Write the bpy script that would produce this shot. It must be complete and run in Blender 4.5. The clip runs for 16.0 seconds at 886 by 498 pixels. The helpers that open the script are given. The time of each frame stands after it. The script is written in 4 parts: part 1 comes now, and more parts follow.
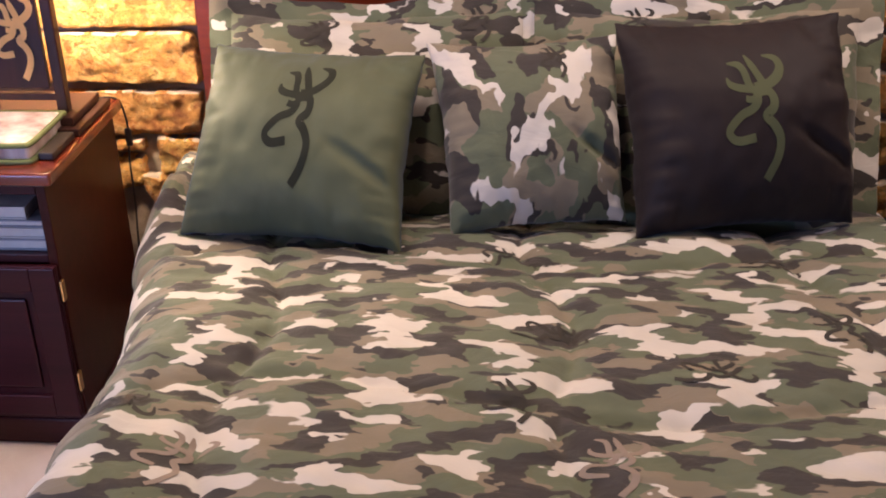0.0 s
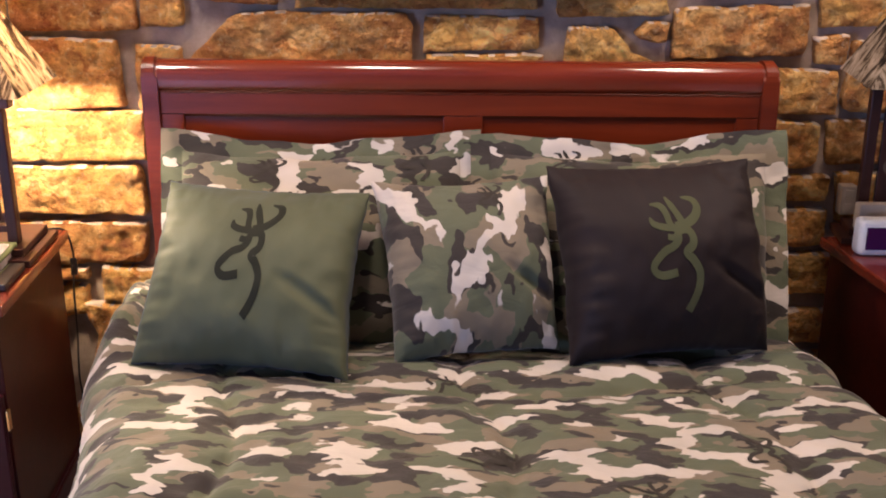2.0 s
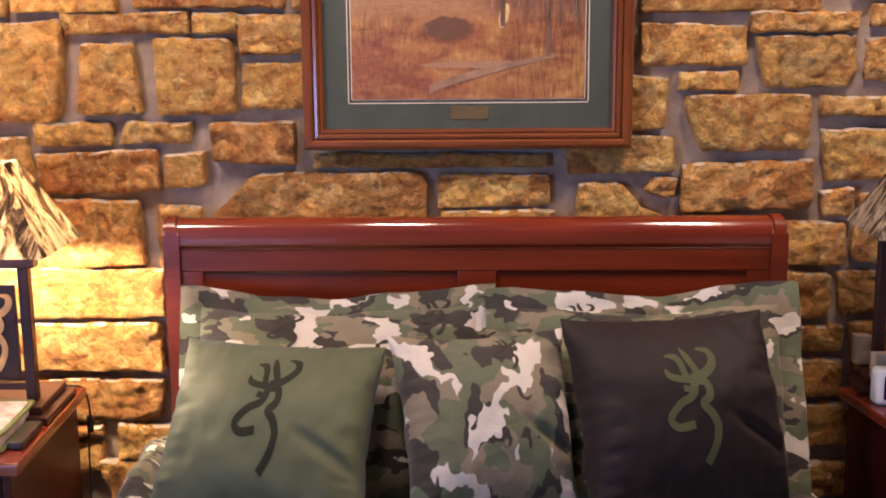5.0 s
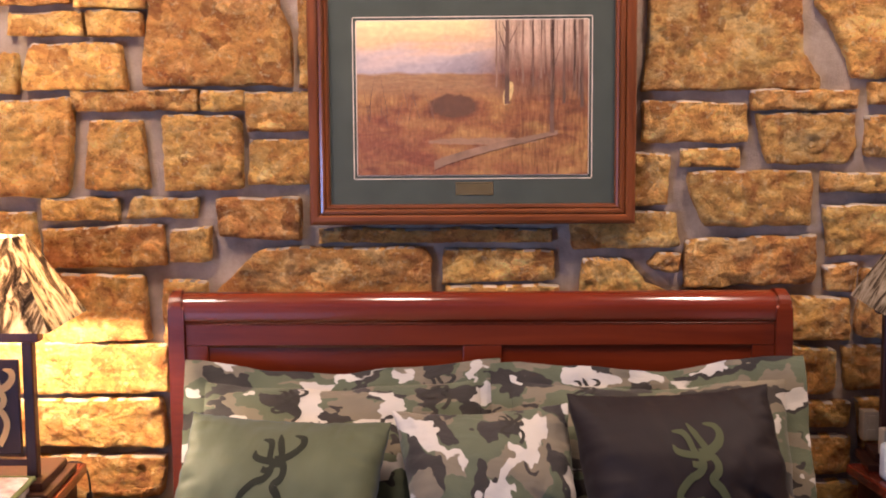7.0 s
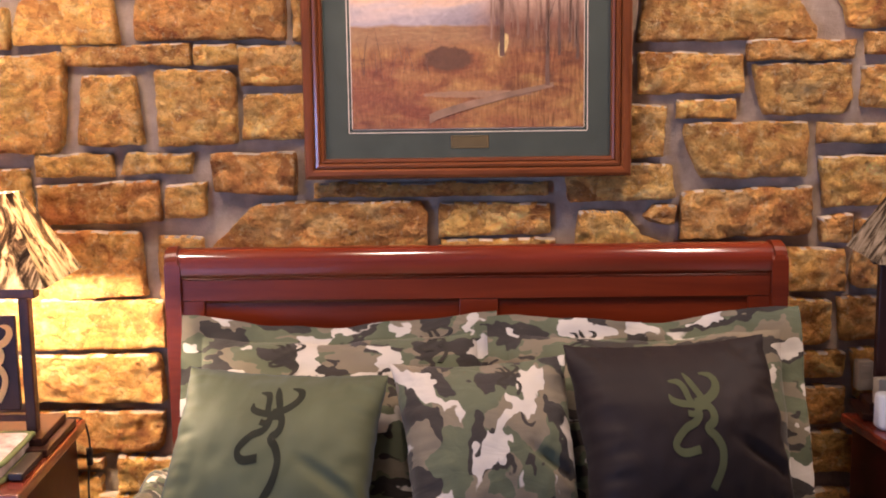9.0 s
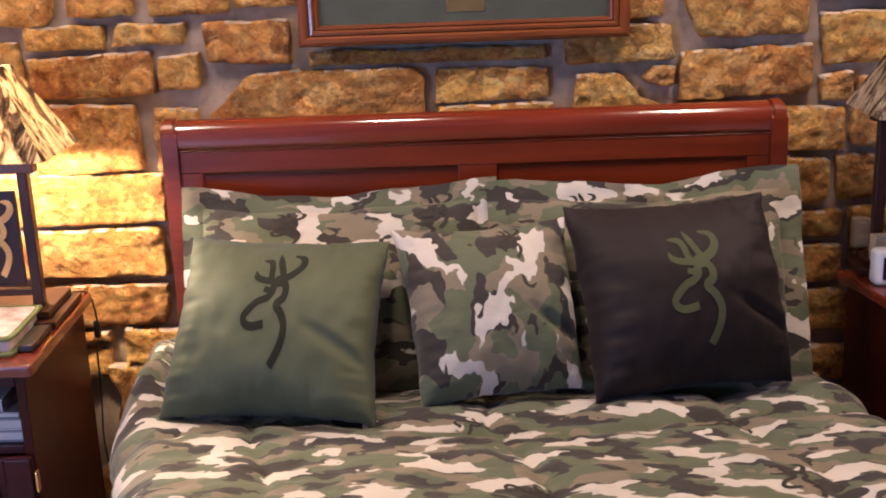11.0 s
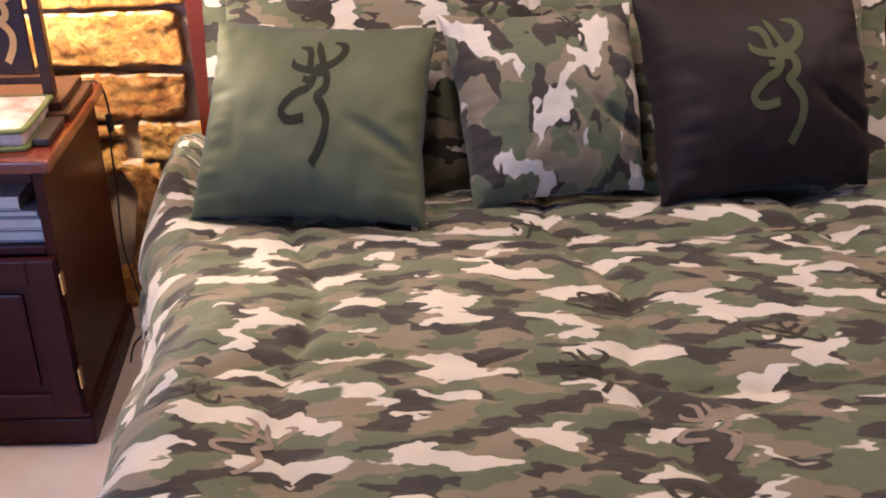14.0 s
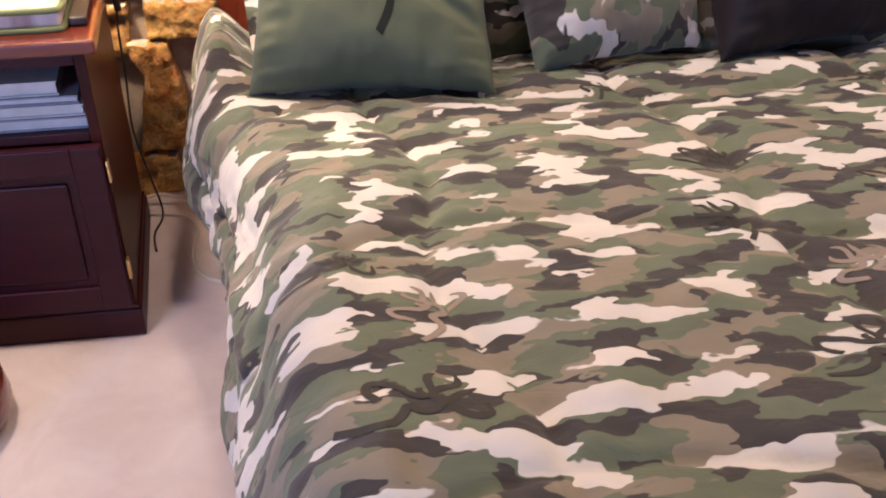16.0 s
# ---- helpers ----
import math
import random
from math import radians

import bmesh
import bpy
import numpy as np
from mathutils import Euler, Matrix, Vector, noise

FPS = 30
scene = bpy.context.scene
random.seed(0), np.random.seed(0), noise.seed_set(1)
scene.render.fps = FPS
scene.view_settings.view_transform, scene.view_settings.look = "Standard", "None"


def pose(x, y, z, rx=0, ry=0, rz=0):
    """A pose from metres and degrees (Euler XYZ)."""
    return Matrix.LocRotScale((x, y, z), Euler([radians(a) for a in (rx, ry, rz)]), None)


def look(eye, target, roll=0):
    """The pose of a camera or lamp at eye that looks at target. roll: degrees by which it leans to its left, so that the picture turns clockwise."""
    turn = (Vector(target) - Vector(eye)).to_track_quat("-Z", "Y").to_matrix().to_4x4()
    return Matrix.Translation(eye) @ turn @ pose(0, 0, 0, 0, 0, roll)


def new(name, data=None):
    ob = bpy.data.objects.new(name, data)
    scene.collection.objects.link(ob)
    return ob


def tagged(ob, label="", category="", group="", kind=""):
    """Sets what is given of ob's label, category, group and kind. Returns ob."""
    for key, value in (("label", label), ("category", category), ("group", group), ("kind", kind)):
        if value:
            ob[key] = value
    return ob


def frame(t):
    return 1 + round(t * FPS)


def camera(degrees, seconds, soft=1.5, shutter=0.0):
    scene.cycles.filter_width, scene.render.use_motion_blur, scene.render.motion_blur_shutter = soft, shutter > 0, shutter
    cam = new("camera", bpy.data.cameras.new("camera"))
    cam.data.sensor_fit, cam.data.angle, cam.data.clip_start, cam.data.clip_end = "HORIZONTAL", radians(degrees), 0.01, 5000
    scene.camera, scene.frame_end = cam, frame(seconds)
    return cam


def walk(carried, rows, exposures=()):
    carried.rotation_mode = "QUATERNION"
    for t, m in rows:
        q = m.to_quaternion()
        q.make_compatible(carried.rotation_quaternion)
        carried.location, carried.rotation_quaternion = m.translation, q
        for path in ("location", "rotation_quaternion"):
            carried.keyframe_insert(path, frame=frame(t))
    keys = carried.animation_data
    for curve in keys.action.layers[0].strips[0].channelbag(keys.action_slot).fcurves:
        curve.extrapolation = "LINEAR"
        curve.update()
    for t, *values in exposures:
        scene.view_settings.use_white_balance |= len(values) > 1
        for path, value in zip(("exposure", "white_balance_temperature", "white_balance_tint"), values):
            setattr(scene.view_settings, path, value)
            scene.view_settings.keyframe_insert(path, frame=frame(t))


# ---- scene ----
cam = camera(45.7, 16.0, soft=1.9)
PATH = [
    (0, (0.046, 0.331, 1.345), (-0.133, 2.142, 0.516), -1.4),
    (0.5, (-0.005, 0.261, 1.363), (-0.085, 2.097, 0.574), -0.9),
    (1, (-0.027, 0.233, 1.385), (-0.037, 2.084, 0.628), -0.0),
    (1.5, (-0.01, 0.233, 1.404), (-0.044, 2.113, 0.722), 0.3),
    (2, (0.002, 0.234, 1.41), (-0.024, 2.134, 0.788), 0.3),
    (2.5, (0.006, 0.234, 1.413), (-0.027, 2.157, 0.866), -0.1),
    (3, (0.014, 0.229, 1.41), (-0.023, 2.168, 0.922), -0.5),
    (3.5, (0.015, 0.225, 1.412), (-0.028, 2.176, 0.972), -0.6),
    (4, (0.014, 0.22, 1.412), (-0.038, 2.178, 1.006), -0.7),
    (6.5, (-0.019, 0.204, 1.426), (-0.072, 2.191, 1.201), -0.2),
    (7, (-0.016, 0.203, 1.41), (-0.066, 2.193, 1.217), -0.4),
    (7.5, (-0.016, 0.196, 1.415), (-0.063, 2.186, 1.226), -0.7),
    (8, (-0.013, 0.197, 1.404), (-0.066, 2.187, 1.208), -0.9),
    (8.5, (-0.018, 0.199, 1.406), (-0.065, 2.187, 1.189), -0.8),
    (9, (-0.016, 0.204, 1.394), (-0.059, 2.185, 1.126), -0.8),
    (11.5, (-0.03, 0.19, 1.365), (-0.07, 2.108, 0.8), -2.2),
    (12, (-0.033, 0.179, 1.36), (-0.079, 2.073, 0.719), -2.1),
    (12.5, (-0.037, 0.185, 1.348), (-0.092, 2.056, 0.645), -2.0),
    (13, (-0.068, 0.22, 1.336), (-0.13, 2.07, 0.579), -1.8),
    (13.5, (-0.116, 0.29, 1.322), (-0.147, 2.113, 0.501), -1.6),
    (14, (-0.165, 0.351, 1.309), (-0.179, 2.16, 0.458), -1.3),
    (14.5, (-0.23, 0.372, 1.298), (-0.253, 2.166, 0.414), -0.9),
    (15, (-0.332, 0.35, 1.296), (-0.234, 2.102, 0.335), -2.0),
    (15.5, (-0.418, 0.329, 1.296), (-0.259, 2.042, 0.275), -2.8),
    (16, (-0.494, 0.37, 1.287), (-0.314, 2.061, 0.235), -1.3),
]
walk(cam, [(t, look(eye, target, roll)) for t, eye, target, roll in PATH], [(0.0, -0.40, 5760, 19), (3.0, -0.44, 5880, 20), (6.5, -0.40, 6000, 20), (9.0, -0.40, 6000, 20), (12.5, -0.46, 5780, 19), (14.0, -0.36, 5700, 18), (16.0, -0.10, 5600, 17)])

# ---- world and lights ----
world = bpy.data.worlds.new("world")
scene.world = world
world.use_nodes = True
wn = world.node_tree.nodes
sky = wn.new("ShaderNodeTexSky")
sky.sky_type, sky.sun_disc = "NISHITA", False
sky.sun_elevation, sky.sun_rotation = radians(35), radians(150)
world.node_tree.links.new(sky.outputs[0], wn["Background"].inputs[0])
wn["Background"].inputs[1].default_value = 0.08


def lamp_disk(name, x, y, z, size, watts, color):
    li = bpy.data.lights.new(name, "AREA")
    li.shape, li.size, li.energy, li.color = "DISK", size, watts, color
    ob = new(name, li)
    ob.matrix_world = pose(x, y, z)
    return ob


WARM = (1.0, 0.765, 0.55)
for lx, ly, watts in ((-1.38, 2.25, 13.0), (-0.28, 2.10, 17.0), (0.80, 2.10, 20.0), (1.75, 2.30, 23.0)):
    lamp_disk("recessed_or_fill_light", lx, ly, 2.43, 0.19, watts, WARM)
# unseen fill lamps, added to brighten the left carpet and the bed's right
for lx, ly, watts in ((-1.15, 1.86, 30.0), (0.90, 1.70, 5.0)):
    lamp_disk("recessed_or_fill_light", lx, ly, 2.43, 0.19, watts, WARM)

bulb = bpy.data.lights.new("lamp_bulb", "POINT")
bulb.energy, bulb.color, bulb.shadow_soft_size = 80.0, (1.0, 0.77, 0.46), 0.035
new("lamp_bulb", bulb).location = (-1.085, 2.545, 1.10)

win = bpy.data.lights.new("window_daylight", "AREA")
win.shape, win.size, win.size_y, win.energy, win.color = "RECTANGLE", 1.1, 1.0, 135.0, (0.38, 0.56, 1.0)
new("window_daylight", win).matrix_world = look((-2.59, -1.2, 0.95), (0, -1.2, 0.95))


# ---- materials ----
def material(name, rough=0.6, metal=0.0):
    m = bpy.data.materials.new(name)
    m.use_nodes = True
    b = m.node_tree.nodes["Principled BSDF"]
    b.inputs["Roughness"].default_value, b.inputs["Metallic"].default_value = rough, metal
    return m, m.node_tree.nodes, m.node_tree.links, b


def ramp(nodes, stops, kind="LINEAR"):
    r = nodes.new("ShaderNodeValToRGB")
    r.color_ramp.interpolation = kind
    while len(r.color_ramp.elements) < len(stops):
        r.color_ramp.elements.new(0.5)
    for e, (p, c) in zip(r.color_ramp.elements, stops):
        e.position, e.color = p, (*c, 1.0)
    return r


def noise_node(nodes, links, vec, scale, detail=3.0, rough=0.5, distort=0.0):
    n = nodes.new("ShaderNodeTexNoise")
    n.inputs["Scale"].default_value, n.inputs["Detail"].default_value = scale, detail
    n.inputs["Roughness"].default_value, n.inputs["Distortion"].default_value = rough, distort
    if vec:
        links.new(vec, n.inputs["Vector"])
    return n


def mapped(nodes, links, source, scale, shift=(0, 0, 0)):
    mp = nodes.new("ShaderNodeMapping")
    mp.inputs["Scale"].default_value, mp.inputs["Location"].default_value = scale, shift
    links.new(source, mp.inputs["Vector"])
    return mp.outputs[0]


def mix_color(nodes, links, fac, a, b, kind="MIX"):
    mx = nodes.new("ShaderNodeMix")
    mx.data_type, mx.blend_type = "RGBA", kind
    for sock, v in ((mx.inputs[0], fac), (mx.inputs[6], a), (mx.inputs[7], b)):
        if isinstance(v, (int, float)):
            sock.default_value = v
        elif isinstance(v, tuple):
            sock.default_value = (*v, 1.0)
        else:
            links.new(v, sock)
    return mx.outputs[2]


def add_bump(nodes, links, b, height, strength, dist):
    bp = nodes.new("ShaderNodeBump")
    bp.inputs["Strength"].default_value, bp.inputs["Distance"].default_value = strength, dist
    links.new(height, bp.inputs["Height"])
    links.new(bp.outputs[0], b.inputs["Normal"])


def coords(nodes, which="Object"):
    return nodes.new("ShaderNodeTexCoord").outputs[which]


GREEN, TAUPE, DARK, CREAM = (0.092, 0.106, 0.060), (0.178, 0.147, 0.100), (0.026, 0.020, 0.0165), (0.53, 0.49, 0.44)


def camo(name, sx, sy, seed, cut=(0.525, 0.550, 0.60)):
    """Printed cotton in four colours; blobs drawn by layered noises over the cloth's own metres."""
    m, n, l, b = material(name, 0.85)
    uv = coords(n, "UV")
    wob = noise_node(n, l, mapped(n, l, uv, (sx * 2.4, sy * 2.2, 1), (seed, 0, 0)), 1.0, 1.5)
    sub = n.new("ShaderNodeVectorMath")
    sub.operation = "MULTIPLY_ADD"
    l.new(wob.outputs["Color"], sub.inputs[0])
    sub.inputs[1].default_value = (0.95 / sx, 0.80 / sy, 0)
    l.new(uv, sub.inputs[2])
    wob2 = noise_node(n, l, mapped(n, l, uv, (sx * 4.5, sy * 4.0, 1), (0, seed, 2)), 1.0, 1.0)
    sub2 = n.new("ShaderNodeVectorMath")
    sub2.operation = "MULTIPLY_ADD"
    l.new(wob2.outputs["Color"], sub2.inputs[0])
    sub2.inputs[1].default_value = (0.13 / sx, 0.11 / sy, 0)
    l.new(sub.outputs[0], sub2.inputs[2])
    sub = sub2
    col = GREEN
    for i, (c, thr) in enumerate(zip((TAUPE, DARK, CREAM), cut)):
        k = (1.0, 1.12, 0.95)[i]
        nz = noise_node(n, l, mapped(n, l, sub.outputs[0], (sx * k, sy * k, 1), (seed * 3.1 + 7.7 * i, 4.3 * i + seed, i * 5.0)), 1.0, 0.6, 0.4)
        edge = ramp(n, [(thr - 0.004, (0, 0, 0)), (thr + 0.004, (1, 1, 1))])
        l.new(nz.outputs["Fac"], edge.inputs[0])
        col = mix_color(n, l, edge.outputs[0], col, c)
    fade = noise_node(n, l, mapped(n, l, uv, (7, 7, 7)), 1.0, 3)
    wash = ramp(n, [(0.3, (0.86, 0.86, 0.86)), (0.7, (1.08, 1.06, 1.04))])
    l.new(fade.outputs["Fac"], wash.inputs[0])
    l.new(mix_color(n, l, 1.0, col, wash.outputs[0], "MULTIPLY"), b.inputs["Base Color"])
    b.inputs["Sheen Weight"].default_value = 0.15
    weave = noise_node(n, l, mapped(n, l, uv, (900, 900, 1)), 1.0, 1)
    crease = noise_node(n, l, mapped(n, l, uv, (14, 22, 1)), 1.0, 3, 0.55, 0.8)
    addn = n.new("ShaderNodeMath")
    addn.operation = "MULTIPLY_ADD"
    l.new(weave.outputs["Fac"], addn.inputs[0])
    addn.inputs[1].default_value = 0.05
    l.new(crease.outputs["Fac"], addn.inputs[2])
    add_bump(n, l, b, addn.outputs[0], 0.35, 0.012)
    return m


def cloth(name, c1, c2, sheen=0.2, rough=0.7, tint=(1.0, 1.0, 1.0)):
    m, n, l, b = material(name, rough)
    uv = coords(n, "UV")
    nz = noise_node(n, l, mapped(n, l, uv, (6, 6, 6)), 1.0, 4)
    r = ramp(n, [(0.3, c1), (0.7, c2)])
    l.new(nz.outputs["Fac"], r.inputs[0])
    l.new(r.outputs[0], b.inputs["Base Color"])
    b.inputs["Sheen Weight"].default_value = sheen
    b.inputs["Sheen Tint"].default_value, b.inputs["Sheen Roughness"].default_value = (*tint, 1.0), 0.4
    b.inputs["Specular IOR Level"].default_value = 0.15
    crease = noise_node(n, l, mapped(n, l, uv, (14, 9, 1)), 1.0, 3, 0.5, 0.6)
    add_bump(n, l, b, crease.outputs["Fac"], 0.22, 0.012)
    return m


def wood(name, c1, c2, rough=0.25, grain=(2.0, 30, 30), coat=0.5, gloss=0.5, relief=0.06):
    m, n, l, b = material(name, rough)
    b.inputs["Specular IOR Level"].default_value = gloss
    ob = coords(n)
    nz = noise_node(n, l, mapped(n, l, ob, grain), 1.0, 5, 0.6, 0.5)
    big = noise_node(n, l, mapped(n, l, ob, (3, 3, 3)), 1.0, 2)
    r = ramp(n, [(0.3, c1), (0.72, c2)])
    l.new(nz.outputs["Fac"], r.inputs[0])
    w = ramp(n, [(0.3, (0.8, 0.8, 0.8)), (0.7, (1.12, 1.1, 1.08))])
    l.new(big.outputs["Fac"], w.inputs[0])
    l.new(mix_color(n, l, 1.0, r.outputs[0], w.outputs[0], "MULTIPLY"), b.inputs["Base Color"])
    b.inputs["Coat Weight"].default_value, b.inputs["Coat Roughness"].default_value = coat, 0.12
    add_bump(n, l, b, nz.outputs["Fac"], relief, 0.002)
    return m


def plain(name, c, rough=0.5, metal=0.0, vary=0.12):
    m, n, l, b = material(name, rough, metal)
    nz = noise_node(n, l, mapped(n, l, coords(n), (18, 18, 18)), 1.0, 3)
    lo, hi = tuple(v * (1 - vary) for v in c), tuple(min(1, v * (1 + vary)) for v in c)
    r = ramp(n, [(0.3, lo), (0.7, hi)])
    l.new(nz.outputs["Fac"], r.inputs[0])
    l.new(r.outputs[0], b.inputs["Base Color"])
    return m


def stone_material():
    m, n, l, b = material("rubble_stone", 0.85)
    ob = coords(n)
    info = n.new("ShaderNodeObjectInfo").outputs["Random"]
    coarse = noise_node(n, l, mapped(n, l, ob, (12, 12, 17)), 1.0, 5, 0.55, 1.2)
    r = ramp(n, [(0.26, (0.54, 0.25, 0.085)), (0.38, (0.67, 0.355, 0.105)), (0.50, (0.78, 0.47, 0.145)), (0.66, (0.88, 0.64, 0.29))])
    l.new(coarse.outputs["Fac"], r.inputs[0])
    tone = ramp(n, [(0.0, (0.80, 0.65, 0.58)), (0.2, (0.96, 0.82, 0.70)), (0.6, (1.12, 1.06, 0.92)), (0.8, (1.08, 1.06, 0.90)), (1.0, (0.82, 0.72, 0.68))])
    l.new(info, tone.inputs[0])
    col = mix_color(n, l, 1.0, r.outputs[0], tone.outputs[0], "MULTIPLY")
    hue = noise_node(n, l, mapped(n, l, ob, (7, 7, 9), (5, 2, 8)), 1.0, 3, 0.5, 0.6)
    hr = ramp(n, [(0.36, (1.03, 0.95, 0.92)), (0.50, (1.0, 1.0, 1.0)), (0.64, (0.95, 1.01, 1.02))])
    l.new(hue.outputs["Fac"], hr.inputs[0])
    col = mix_color(n, l, 1.0, col, hr.outputs[0], "MULTIPLY")
    # broken chips, each with a tone of its own
    push = n.new("ShaderNodeVectorMath")
    push.operation = "MULTIPLY_ADD"
    l.new(noise_node(n, l, mapped(n, l, ob, (30, 30, 30)), 1.0, 4, 0.6).outputs["Color"], push.inputs[0])
    push.inputs[1].default_value = (0.05, 0.05, 0.05)
    l.new(ob, push.inputs[2])
    chip = n.new("ShaderNodeTexVoronoi")
    chip.inputs["Scale"].default_value = 21.0
    l.new(push.outputs[0], chip.inputs["Vector"])
    sepc = n.new("ShaderNodeSeparateColor")
    l.new(chip.outputs["Color"], sepc.inputs[0])
    chip_tone = ramp(n, [(0.0, (0.66, 0.55, 0.48)), (0.2, (0.90, 0.83, 0.76)), (0.7, (1.04, 1.03, 0.98)), (1.0, (1.24, 1.26, 1.24))])
    l.new(sepc.outputs[0], chip_tone.inputs[0])
    col = mix_color(n, l, 1.0, col, chip_tone.outputs[0], "MULTIPLY")
    grain = noise_node(n, l, mapped(n, l, ob, (95, 95, 120), (2, 8, 5)), 1.0, 4, 0.7, 0.6)
    gr = ramp(n, [(0.33, (0.66, 0.57, 0.50)), (0.41, (0.98, 0.97, 0.96)), (0.58, (1.03, 1.03, 1.02)), (0.68, (1.20, 1.20, 1.15))])
    l.new(grain.outputs["Fac"], gr.inputs[0])
    col = mix_color(n, l, 1.0, col, gr.outputs[0], "MULTIPLY")
    rust = noise_node(n, l, mapped(n, l, ob, (26, 26, 30), (3, 1, 2)), 1.0, 4, 0.6, 0.8)
    rr = ramp(n, [(0.58, (0, 0, 0)), (0.64, (0.8, 0.8, 0.8))])
    l.new(rust.outputs["Fac"], rr.inputs[0])
    col = mix_color(n, l, rr.outputs[0], col, mix_color(n, l, 1.0, col, (0.72, 0.52, 0.42), "MULTIPLY"))
    pale = noise_node(n, l, mapped(n, l, ob, (48, 48, 48), (9, 3, 2)), 1.0, 5, 0.7)
    pr = ramp(n, [(0.57, (0, 0, 0)), (0.64, (0.5, 0.5, 0.5))])
    l.new(pale.outputs["Fac"], pr.inputs[0])
    col = mix_color(n, l, pr.outputs[0], col, (0.80, 0.62, 0.34))
    fine = noise_node(n, l, mapped(n, l, ob, (30, 30, 38)), 1.0, 10, 0.76, 0.8)
    # paler on crests and darker in pits, from the noise that drives the bump
    toned = ramp(n, [(0.34, (0.62, 0.50, 0.42)), (0.45, (0.94, 0.91, 0.88)), (0.55, (1.04, 1.04, 1.02)), (0.66, (1.30, 1.32, 1.28))])
    l.new(fine.outputs["Fac"], toned.inputs[0])
    l.new(mix_color(n, l, 1.0, col, toned.outputs[0], "MULTIPLY"), b.inputs["Base Color"])
    small = n.new("ShaderNodeTexVoronoi")
    small.inputs["Scale"].default_value = 48.0
    l.new(push.outputs[0], small.inputs["Vector"])
    chips = n.new("ShaderNodeMath")
    chips.operation = "MULTIPLY_ADD"
    l.new(small.outputs["Distance"], chips.inputs[0])
    chips.inputs[1].default_value = 0.45
    l.new(chip.outputs["Distance"], chips.inputs[2])
    total = n.new("ShaderNodeMath")
    total.operation = "MULTIPLY_ADD"
    l.new(chips.outputs[0], total.inputs[0])
    total.inputs[1].default_value = -0.62
    l.new(fine.outputs["Fac"], total.inputs[2])
    add_bump(n, l, b, total.outputs[0], 1.0, 0.042)
    return m


def mortar_material():
    m, n, l, b = material("mortar", 0.95)
    ob = coords(n)
    nz = noise_node(n, l, mapped(n, l, ob, (14, 14, 14)), 1.0, 6, 0.65)
    r = ramp(n, [(0.3, (0.27, 0.20, 0.15)), (0.7, (0.48, 0.375, 0.29))])
    l.new(nz.outputs["Fac"], r.inputs[0])
    l.new(r.outputs[0], b.inputs["Base Color"])
    fine = noise_node(n, l, mapped(n, l, ob, (120, 120, 120)), 1.0, 5, 0.7)
    add_bump(n, l, b, fine.outputs["Fac"], 0.7, 0.006)
    return m


def carpet_material():
    m, n, l, b = material("carpet_pile", 0.95)
    ob = coords(n)
    nz = noise_node(n, l, mapped(n, l, ob, (7, 7, 7)), 1.0, 5, 0.6, 0.5)
    r = ramp(n, [(0.3, (0.80, 0.65, 0.58)), (0.7, (0.92, 0.79, 0.72))])
    l.new(nz.outputs["Fac"], r.inputs[0])
    l.new(r.outputs[0], b.inputs["Base Color"])
    fine = noise_node(n, l, mapped(n, l, ob, (260, 260, 260)), 1.0, 4, 0.7)
    add_bump(n, l, b, fine.outputs["Fac"], 0.8, 0.008)
    return m


def bark_shade(name):
    """Printed woodland fabric of a lamp shade: pale, with dark bark strokes; lets light through."""
    m, n, l, b = material(name, 0.9)
    uv = coords(n, "UV")
    nz = noise_node(n, l, mapped(n, l, uv, (19, 9, 1)), 1.0, 6, 0.68, 1.4)
    r = ramp(n, [(0.40, (0.03, 0.02, 0.012)), (0.47, (0.13, 0.09, 0.055)), (0.52, (0.42, 0.33, 0.22)), (0.66, (0.70, 0.60, 0.45))])
    l.new(nz.outputs["Fac"], r.inputs[0])
    l.new(r.outputs[0], b.inputs["Base Color"])
    tr = n.new("ShaderNodeBsdfTranslucent")
    l.new(r.outputs[0], tr.inputs[0])
    mx = n.new("ShaderNodeMixShader")
    mx.inputs[0].default_value = 0.55
    l.new(b.outputs[0], mx.inputs[1])
    l.new(tr.outputs[0], mx.inputs[2])
    l.new(mx.outputs[0], n["Material Output"].inputs[0])
    return m


